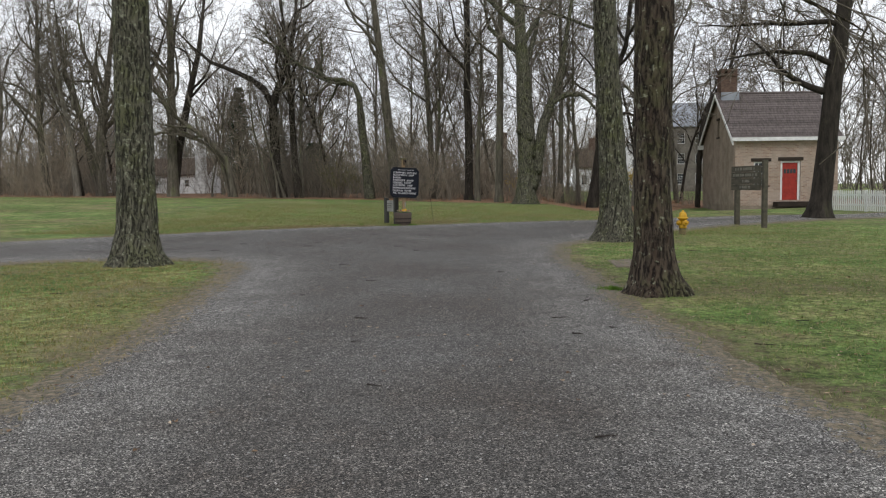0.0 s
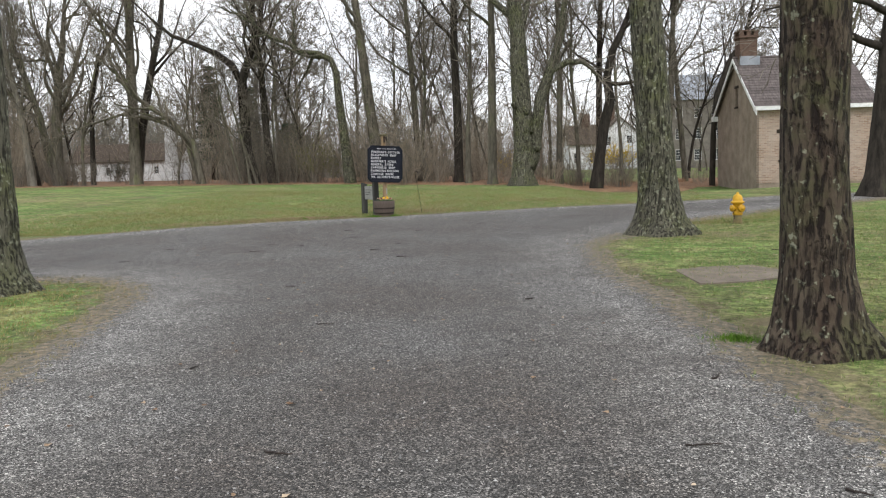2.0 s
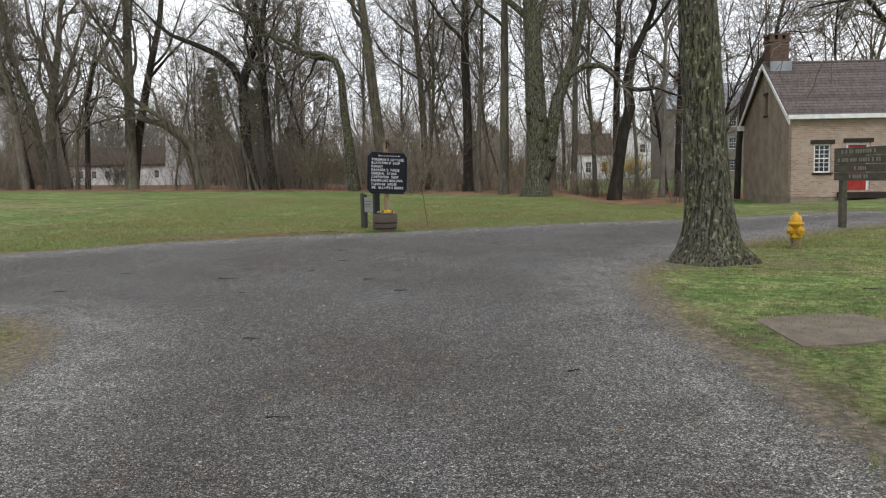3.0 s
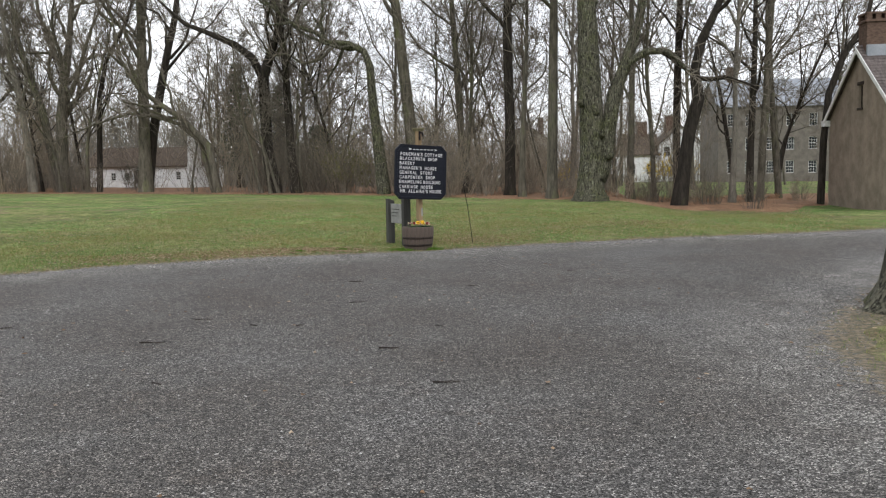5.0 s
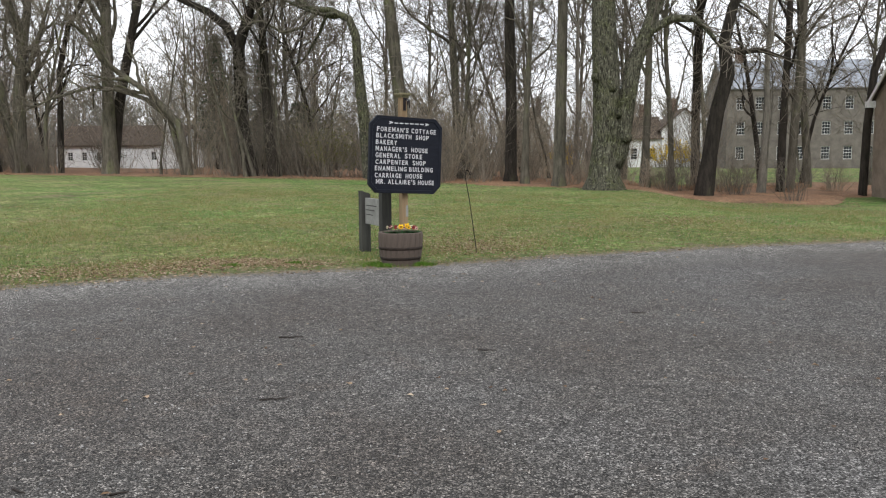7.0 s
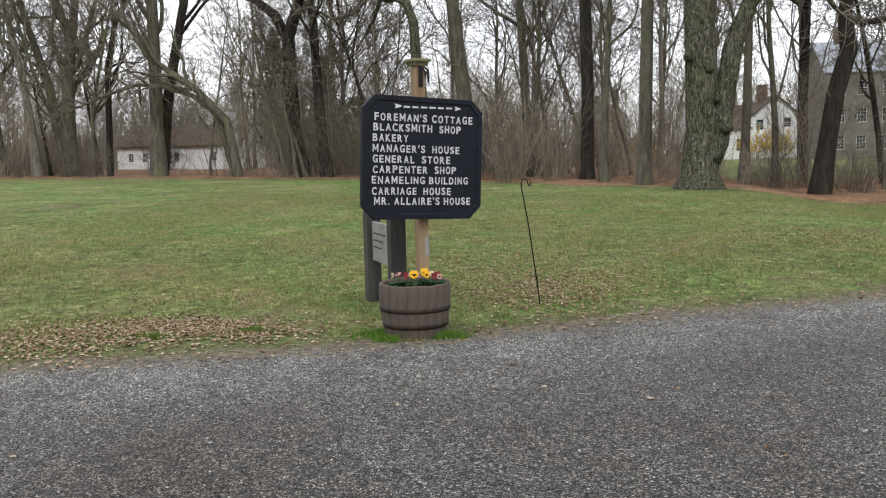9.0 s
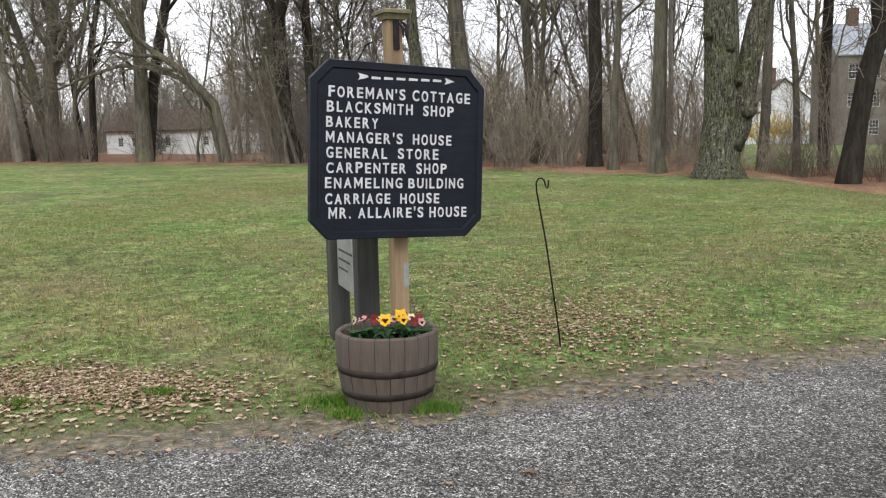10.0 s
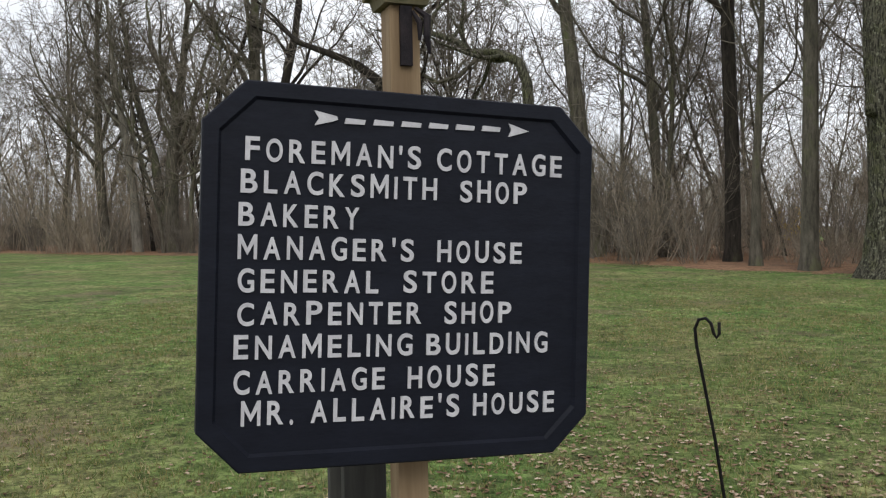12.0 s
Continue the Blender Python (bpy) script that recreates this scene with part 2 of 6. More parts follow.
DRY_LEAVES = island_mat("dry_oak_leaves", ((0.0, (0.11, 0.066, 0.04)), (0.35, (0.23, 0.15, 0.092)), (0.7, (0.40, 0.29, 0.19)), (1.0, (0.58, 0.47, 0.35))))
RED_STEMS = island_mat("rusty_dry_stems", ((0.0, (0.18, 0.095, 0.055)), (0.5, (0.31, 0.18, 0.105)), (1.0, (0.44, 0.31, 0.20))))
NEEDLES = island_mat("conifer_needles", ((0.0, (0.035, 0.055, 0.032)), (0.6, (0.06, 0.085, 0.05)), (1.0, (0.10, 0.125, 0.075))))
BUD_LEAVES = island_mat("opening_buds", ((0.0, (0.10, 0.10, 0.03)), (1.0, (0.20, 0.19, 0.06))))
YELLOW_BLOOM = island_mat("forsythia_bloom", ((0.0, (0.55, 0.36, 0.01)), (1.0, (0.80, 0.56, 0.03))))
HOLLY = island_mat("evergreen_leaves", ((0.0, (0.012, 0.03, 0.014)), (1.0, (0.04, 0.07, 0.035))), 0.5)
SIGN_PAINT = simple("black_sign_paint", (0.0040, 0.0052, 0.011), (0.0078, 0.0098, 0.018), 5, 0.6, 0.25, 0.002, (1, 1, 4), spec=0.22)
LETTER_PAINT = simple("white_letter_paint", (0.52, 0.51, 0.53), (0.66, 0.65, 0.66), 14, 0.7, 0.4, 0.002)
FRESH_WOOD = simple("treated_pine", (0.215, 0.145, 0.080), (0.35, 0.255, 0.150), 9, 0.8, 0.5, 0.003, (1, 1, 0.07))
CAP_WOOD = simple("mossy_cap_wood", (0.10, 0.095, 0.05), (0.20, 0.17, 0.10), 14, 0.9, 0.5, 0.003, (1, 1, 0.3))
DARK_WOOD = simple("dark_weathered_wood", (0.030, 0.030, 0.028), (0.072, 0.070, 0.062), 8, 0.85, 0.5, 0.003, (1, 1, 0.08))
PARK_WOOD = simple("brown_stained_wood", (0.055, 0.050, 0.036), (0.105, 0.095, 0.068), 8, 0.88, 0.5, 0.003, (0.2, 1, 1))
FADED_PAINT = simple("faded_cream_paint", (0.17, 0.16, 0.125), (0.25, 0.24, 0.20), 18, 0.85, 0.2)
PANEL_GREY = simple("weathered_grey_panel", (0.20, 0.20, 0.19), (0.32, 0.32, 0.30), 7, 0.7, 0.3)
STAVE = simple("weathered_oak_stave", (0.060, 0.046, 0.038), (0.135, 0.105, 0.086), 7, 0.85, 0.6, 0.004, (1, 1, 0.10))
HOOP = simple("rusted_iron_hoop", (0.022, 0.017, 0.015), (0.052, 0.038, 0.030), 11, 0.75, 0.4, 0.002, metal=0.3)
SOIL = simple("potting_soil", (0.012, 0.010, 0.009), (0.05, 0.042, 0.035), 45, 0.95, 1.0, 0.02)
IRON = simple("black_iron", (0.008, 0.008, 0.008), (0.02, 0.018, 0.016), 30, 0.6, 0.3, 0.002, metal=0.6)
RUST_IRON = simple("dark_rusty_iron", (0.012, 0.010, 0.013), (0.035, 0.028, 0.03), 22, 0.75, 0.5, 0.003, metal=0.4)
HYDRANT_YELLOW = simple("hydrant_yellow_paint", (0.46, 0.245, 0.012), (0.62, 0.36, 0.025), 8, 0.5, 0.2, 0.003)
HYDRANT_BASE = simple("hydrant_dull_base", (0.09, 0.075, 0.035), (0.16, 0.125, 0.05), 14, 0.8, 0.4)
CONCRETE = simple("dirty_concrete", (0.12, 0.097, 0.073), (0.20, 0.165, 0.128), 3, 0.92, 0.5, 0.006)
WHITE_PAINT = simple("white_painted_wood", (0.62, 0.62, 0.60), (0.80, 0.80, 0.78), 5, 0.7, 0.2)
WHITE_WASH = simple("whitewashed_masonry", (0.72, 0.73, 0.74), (0.86, 0.86, 0.85), 2.5, 0.9, 0.6, 0.02)
CREAM_WASH = simple("cream_stucco", (0.40, 0.37, 0.31), (0.60, 0.57, 0.49), 1.5, 0.9, 0.5, 0.02)
RED_PAINT = simple("red_door_paint", (0.26, 0.022, 0.014), (0.36, 0.035, 0.022), 4, 0.55, 0.2)
LINTEL = simple("dark_brown_timber", (0.016, 0.011, 0.008), (0.04, 0.028, 0.02), 8, 0.85, 0.4, 0.003, (0.2, 1, 1))
SHINGLE_N = Nodes("weathered_shingle", 0.9, 0, 0.2)
SHINGLE_N.color(SHINGLE_N.mix(0.55, SHINGLE_N.ramp(SHINGLE_N.noise(3.0, 5, 0.65, stretch=(4, 1, 1)), (0.3, (0.062, 0.052, 0.050)), (0.7, (0.155, 0.130, 0.122))),
                              SHINGLE_N.ramp(SHINGLE_N.objrand(), (0, 0.55), (1, 1.25)), "MULTIPLY"))
SHINGLE_N.bump(SHINGLE_N.noise(14, 3, 0.6, stretch=(4, 1, 1)), 0.6, 0.02)
SHINGLE = SHINGLE_N.m
BROWN_ROOF = simple("brown_shed_roof", (0.055, 0.040, 0.030), (0.10, 0.075, 0.055), 3, 0.9, 0.5, 0.01)
SLATE_ROOF = simple("pale_slate_roof", (0.22, 0.24, 0.27), (0.33, 0.35, 0.38), 2, 0.8, 0.4, 0.01)
GLASS = simple("dark_window_glass", (0.010, 0.012, 0.014), (0.025, 0.03, 0.034), 2, 0.12, 0.05, 0.001, spec=0.5)
MILL_WALL = simple("grey_brown_masonry", (0.13, 0.115, 0.10), (0.20, 0.18, 0.155), 1.2, 0.9, 0.5, 0.02)


def brick_material():
    n = Nodes("old_weathered_brick", 0.92, 0, 0.2)
    vec = n.t.nodes.new("ShaderNodeCombineXYZ")
    sep = n.t.nodes.new("ShaderNodeSeparateXYZ")
    n.t.links.new(n.tc.outputs["Object"], sep.inputs[0])
    n.t.links.new(n.math("ADD", sep.outputs[0], sep.outputs[1]), vec.inputs[0])
    n.t.links.new(sep.outputs[2], vec.inputs[1])
    br = n.t.nodes.new("ShaderNodeTexBrick")
    n.t.links.new(vec.outputs[0], br.inputs["Vector"])
    br.inputs["Scale"].default_value = 1.0
    br.inputs["Brick Width"].default_value = 0.23
    br.inputs["Row Height"].default_value = 0.078
    br.inputs["Mortar Size"].default_value = 0.008
    br.inputs["Color1"].default_value = (0.225, 0.150, 0.108, 1)
    br.inputs["Color2"].default_value = (0.37, 0.27, 0.205, 1)
    br.inputs["Mortar"].default_value = (0.36, 0.31, 0.265, 1)
    wash = n.ramp(n.noise(1.1, 7, 0.75), (0.44, 0.0), (0.60, 1.0))
    c = n.mix(n.math("MULTIPLY", wash, 0.6), br.outputs["Color"], (0.43, 0.365, 0.31))
    dirt = n.ramp(n.noise(2.2, 6, 0.75), (0.47, 0.0), (0.62, 1.0))
    c = n.mix(n.math("MULTIPLY", dirt, 0.5), c, (0.22, 0.165, 0.12))
    n.color(c)
    n.bump(br.outputs["Fac"], 0.5, -0.01)
    return n.m


BRICK = brick_material()
STUCCO = simple("brown_grey_stucco", (0.19, 0.152, 0.115), (0.30, 0.245, 0.19), 1.6, 0.93, 0.5, 0.012)
CHIMNEY_BRICK = simple("sooty_chimney_brick", (0.075, 0.048, 0.036), (0.15, 0.098, 0.074), 6, 0.92, 0.6, 0.012, (1, 1, 2.4))


# ---- mesh helpers ----
class Mesh:
    """Collects vertices and faces, then turns them into one mesh."""

    def __init__(self):
        self.v, self.f = [], []

    def add(self, verts, faces):
        k = len(self.v)
        self.v.extend(tuple(p) for p in verts)
        self.f.extend(tuple(i + k for i in f) for f in faces)

    def quad(self, a, b, c, d):
        self.add((a, b, c, d), ((0, 1, 2, 3),))

    def box(self, x0, x1, y0, y1, z0, z1):
        self.add([(x0, y0, z0), (x1, y0, z0), (x1, y1, z0), (x0, y1, z0), (x0, y0, z1), (x1, y0, z1), (x1, y1, z1), (x0, y1, z1)],
                 [(0, 3, 2, 1), (4, 5, 6, 7), (0, 1, 5, 4), (1, 2, 6, 5), (2, 3, 7, 6), (3, 0, 4, 7)])

    def tube(self, pts, radii, sides=6, cap=True, shape=None):
        pts = [Vector(p) for p in pts]
        k, n = len(self.v), len(pts)
        d = (pts[1] - pts[0]).normalized()
        u = d.orthogonal().normalized()
        for i, p in enumerate(pts):
            a, b = pts[max(i - 1, 0)], pts[min(i + 1, n - 1)]
            d = (b - a)
            if d.length > 1e-9:
                d.normalize()
                u = (u - d * u.dot(d))
                u = u.normalized() if u.length > 1e-6 else d.orthogonal().normalized()
            w = d.cross(u)
            for s in range(sides):
                an = 2 * math.pi * s / sides
                r = radii[i] * (shape(i, an, p) if shape else 1.0)
                q = p + u * (math.cos(an) * r) + w * (math.sin(an) * r)
                self.v.append((q.x, q.y, q.z))
        for i in range(n - 1):
            for s in range(sides):
                e = (s + 1) % sides
                self.f.append((k + i * sides + s, k + i * sides + e, k + (i + 1) * sides + e, k + (i + 1) * sides + s))
        if cap:
            self.f.append(tuple(k + (n - 1) * sides + s for s in range(sides)))
            self.f.append(tuple(k + s for s in reversed(range(sides))))

    def lathe(self, profile, sides=24, centre=(0, 0, 0)):
        k, n = len(self.v), len(profile)
        for r, z in profile:
            for s in range(sides):
                a = 2 * math.pi * s / sides
                self.v.append((centre[0] + r * math.cos(a), centre[1] + r * math.sin(a), centre[2] + z))
        for i in range(n - 1):
            for s in range(sides):
                e = (s + 1) % sides
                self.f.append((k + i * sides + s, k + i * sides + e, k + (i + 1) * sides + e, k + (i + 1) * sides + s))
        self.f.append(tuple(k + (n - 1) * sides + s for s in range(sides)))
        self.f.append(tuple(k + s for s in reversed(range(sides))))

    def mesh(self, name, material, smooth=False):
        me = bpy.data.meshes.new(name)
        me.from_pydata(self.v, [], self.f)
        if material:
            me.materials.append(material)
        if smooth:
            me.polygons.foreach_set("use_smooth", [True] * len(me.polygons))
        me.update()
        return me


def part(name, data, material, parent, label="", smooth=False):
    """Links a bmesh, Mesh or mesh datablock as one object under parent."""
    if isinstance(data, Mesh):
        data = data.mesh(name, material, smooth)
    elif isinstance(data, bmesh.types.BMesh):
        me = bpy.data.meshes.new(name)
        data.to_mesh(me)
        data.free()
        me.materials.append(material)
        if smooth:
            me.polygons.foreach_set("use_smooth", [True] * len(me.polygons))
        data = me
    ob = new(name, data)
    ob.parent = parent
    if label:
        tagged(ob, label)
    return ob


def block(x0, x1, y0, y1, z0, z1, bevel=0.006):
    """A box with worn, rounded edges."""
    bm = bmesh.new()
    bmesh.ops.create_cube(bm, size=1)
    for v in bm.verts:
        v.co = Vector((x0 if v.co.x < 0 else x1, y0 if v.co.y < 0 else y1, z0 if v.co.z < 0 else z1))
    bmesh.ops.bevel(bm, geom=list(bm.edges), offset=bevel, segments=2, affect="EDGES", profile=0.6)
    return bm


def thing(name, m, label, category, group="", kind=""):
    ob = new(name)
    ob.empty_display_size = 0.2
    ob.matrix_basis = m
    return tagged(ob, label, category, group, kind)


LAND_D = [-60, -28, -17, -9, -5, -2, 0, 8, 20, 32, 90]
LAND_Z = [-.27, -.24, -.21, -.14, -.10, -.03, 0, .06, .27, .40, .5]


def ease(v):
    v = min(1.0, max(0.0, v))
    return v * v * (3 - 2 * v)


def ground_z(x, y):
    """The lie of the land: a slight rise up to the cross drive, then a lawn that climbs gently to the woods and dips beside the cottage."""
    d = (y - 0.565 * (x - 0.5)) * 0.87
    k = 0
    while k < 9 and d > LAND_D[k + 1]:
        k += 1
    f = min(1.0, max(0.0, (d - LAND_D[k]) / (LAND_D[k + 1] - LAND_D[k])))
    z = LAND_Z[k] + f * (LAND_Z[k + 1] - LAND_Z[k])
    z += -0.012 * min(max(x, -60), 0) * ease(d / 20) - 0.35 * ease((x - 6) / 3) * ease((d - 4) / 8) * (1 - ease((d - 25) / 30))
    if y > 3:
        z += 0.04 * noise.noise((x * 0.11, y * 0.11, 3.1)) * min(1.0, (y - 3) / 6)
    return z


# ---- ground, road and woodland floor ----
FAR_EDGE = [(-62.0, -50.0), (-20.0, -17.0), (-9.61, -7.65), (-7.38, -5.58), (-4.99, -3.1), (-3.57, -2.13), (-2.46, -1.5), (-1.47, -1.16), (-0.47, -0.75), (0.57, -0.19), (1.37, 0.3), (2.26, 0.88), (3.52, 1.51), (5.03, 2.37), (8.08, 3.53), (10.17, 4.55), (13.93, 6.6), (18.0, 7.6), (26.0, 13.0), (60.0, 34.0)]
NEAR_RIGHT = [(60.0, 30.0), (26.0, 10.2), (20.0, 6.2), (16.62, 4.87), (13.3, 2.22), (11.26, 0.52), (9.52, -1.57), (8.39, -2.6), (7.06, -4.08), (5.73, -6.45), (5.01, -7.64), (4.5, -8.85), (4.49, -9.86), (4.36, -11.98), (4.39, -13.2), (4.57, -14.63), (4.62, -16.67), (4.7, -19.36), (4.95, -21.34), (5.03, -22.92), (5.34, -24.75), (6.0, -28.0), (6.6, -62.0)]
NEAR_LEFT = [(-0.2, -62.0), (0.2, -28.0), (-0.15, -24.44), (-0.29, -22.41), (-0.63, -19.66), (-1.0, -17.45), (-1.3, -15.42), (-1.55, -14.09), (-1.96, -13.07), (-2.62, -12.31), (-3.63, -12.0), (-5.11, -12.18), (-6.51, -12.64), (-9.0, -15.5), (-20.0, -25.0), (-58.0, -58.0)]
ROAD_OUTLINE = np.array(FAR_EDGE + NEAR_RIGHT + NEAR_LEFT, float)
WOODS_EDGE = np.array([(-160, 40), (-60, 40), (-32, 37.5), (-20, 35.5), (-12, 33.8), (-5.6, 32), (1.2, 26.5), (6.5, 23.0), (10, 20.4), (13, 19.2), (15, 24.5), (25, 27), (60, 34), (160, 60)], float)


def outline_distance(px, py, poly):
    """Signed distance to a closed outline, positive inside."""
    best = np.full(px.shape, 1e9)
    inside = np.zeros(px.shape, bool)
    for (x0, y0), (x1, y1) in zip(poly, np.roll(poly, -1, axis=0)):
        dx, dy = x1 - x0, y1 - y0
        t = np.clip(((px - x0) * dx + (py - y0) * dy) / (dx * dx + dy * dy + 1e-12), 0, 1)
        best = np.minimum(best, np.hypot(px - x0 - t * dx, py - y0 - t * dy))
        cross = ((y0 > py) != (y1 > py)) & (px < dx * (py - y0) / (dy + 1e-12) + x0)
        inside ^= cross
    return np.where(inside, best, -best)


def spread(edges, steps):
    out = []
    for (a, b), n in zip(zip(edges, edges[1:]), steps):
        out += list(np.linspace(a, b, n, endpoint=False))
    return np.array(out + [edges[-1]])


def sheet(name, xs, ys, height, keep, material, label, extra=None):
    X, Y = np.meshgrid(xs, ys)
    Z = height(X, Y)
    k = keep(X, Y)
    cell = k[:-1, :-1] | k[1:, :-1] | k[:-1, 1:] | k[1:, 1:]
    idx = np.arange(X.size).reshape(X.shape)
    q = np.stack([idx[:-1, :-1][cell], idx[:-1, 1:][cell], idx[1:, 1:][cell], idx[1:, :-1][cell]], 1)
    used, inv = np.unique(q, return_inverse=True)
    co = np.stack([X.ravel()[used], Y.ravel()[used], Z.ravel()[used]], 1)
    me = bpy.data.meshes.new(name)
    me.from_pydata(co.tolist(), [], inv.reshape(q.shape).tolist())
    me.materials.append(material)
    me.polygons.foreach_set("use_smooth", [True] * len(me.polygons))
    if extra:
        for key, fn in extra.items():
            at = me.attributes.new(key, "FLOAT", "POINT")
            at.data.foreach_set("value", fn(co[:, 0], co[:, 1]).astype(np.float32))
    return tagged(new(name, me), label, "ground", kind="structure")


ground_zv = np.vectorize(ground_z)
noise2 = np.vectorize(lambda x, y, s: noise.noise((x * s, y * s, 7.7)))
gx = spread([-900, -200, -60, -14, 18, 60, 200, 900], [6, 14, 46, 96, 42, 14, 6])
gy = spread([-900, -200, -40, -30, 14, 60, 200, 900], [6, 16, 10, 88, 60, 24, 6])
sheet("ground", gx, gy, ground_zv, lambda x, y: x > -1e9, GRASS, "short lawn grass, green with straw-coloured and bare patches",
      {"verge": lambda x, y: np.exp(-np.maximum(-outline_distance(x, y, ROAD_OUTLINE) - 0.2, 0) / 0.75)})


def road_height(x, y):
    d = outline_distance(x, y, ROAD_OUTLINE) + 0.16 * noise2(x, y, 1.3) + 0.10 * noise2(x, y, 4.1)
    return ground_zv(x, y) + np.clip(d + 0.45, -0.4, 0.5) * 0.05 - 0.004 + 0.012 * noise2(x, y, 0.6) * np.clip(d, 0, 1)


rx_ = spread([-62, -12, 16, 60], [60, 187, 60])
ry_ = spread([-62, -30, 8, 34], [32, 253, 40])
sheet("road", rx_, ry_, road_height, lambda x, y: outline_distance(x, y, ROAD_OUTLINE) > -0.8, GRAVEL, "grey crushed-stone gravel drive with brown worn patches",
      {"edge": lambda x, y: np.clip(1 - np.abs(outline_distance(x, y, ROAD_OUTLINE) - 0.4) / 1.2, 0, 1),
       "verge": lambda x, y: np.clip(0.5 - outline_distance(x, y, ROAD_OUTLINE) / 1.1, 0, 1)})


def woods_distance(x, y):
    return y - np.interp(x, WOODS_EDGE[:, 0], WOODS_EDGE[:, 1])


def woods_height(x, y):
    d = woods_distance(x, y) + 1.0 * noise2(x, y, 0.35) + 0.6 * noise2(x, y, 1.3)
    return ground_zv(x, y) + np.clip(d, -1.5, 1.2) * 0.06 - 0.01


wx = spread([-150, -60, 45, 150], [45, 300, 45])
wy = spread([16, 46, 75, 98], [86, 30, 12])
sheet("woodland_floor", wx, wy, woods_height, lambda x, y: (woods_distance(x, y) > -2.0) & ((x < 8) | (woods_distance(x, y) < 14)), LITTER, "brown leaf litter on the woodland floor")


# ---- trees ----
def bend(p, d, length, segs, wob, up, rng):
    """A wavering line from p along d that slowly turns upwards (or droops)."""
    pts, d = [p.copy()], d.normalized()
    for _ in range(segs):
        d = (d + Vector((rng.gauss(0, wob), rng.gauss(0, wob), rng.gauss(0, wob) + up))).normalized()
        pts.append(pts[-1] + d * (length / segs))
    return pts


def side_way(d, angle, rng):
    o = d.orthogonal().normalized()
    o.rotate(Matrix.Rotation(rng.uniform(0, 2 * math.pi), 3, d))
    return (d * math.cos(angle) + o * math.sin(angle)).normalized()


def branch_out(limbs, twigs, p, d, length, r, level, rng, up=0.05, many=(6, 5, 3), wob=0.17):
    segs = (9, 5, 3, 1)[level]
    pts = bend(p, d, length, segs, wob, up, rng)
    radii = [max(0.012, r * (1 - 0.82 * i / segs)) for i in range(segs + 1)]
    (limbs if level == 0 else twigs).tube(pts, radii, (6, 4, 3, 3)[level], cap=False)
    if level >= len(many):
        return
    for k in range(many[level]):
        f = rng.uniform(0.22, 1.0) if level else 0.25 + 0.75 * (k + rng.random()) / many[level]
        i = min(int(f * segs), segs - 1)
        q = pts[i].lerp(pts[i + 1], f * segs - i)
        way = side_way((pts[i + 1] - pts[i]).normalized(), rng.uniform(0.45, 0.95), rng)
        branch_out(limbs, twigs, q, way, length * rng.uniform(0.34, 0.58), max(0.015, radii[i] * 0.55), level + 1, rng, up * 0.7, many, wob * 1.15)


def trunk_line(height, lean, wander, rng, segs=12):
    pts, x, y = [], 0.0, 0.0
    vx, vy = lean
    for i in range(segs + 1):
        z = height * i / segs
        pts.append(Vector((x, y, z)))
        vx += rng.gauss(0, wander)
        vy += rng.gauss(0, wander)
        x += vx * height / segs
        y += vy * height / segs
    return pts


def along(pts, f):
    n = len(pts) - 1
    i = min(int(f * n), n - 1)
    return pts[i].lerp(pts[i + 1], f * n - i), (pts[i + 1] - pts[i]).normalized()


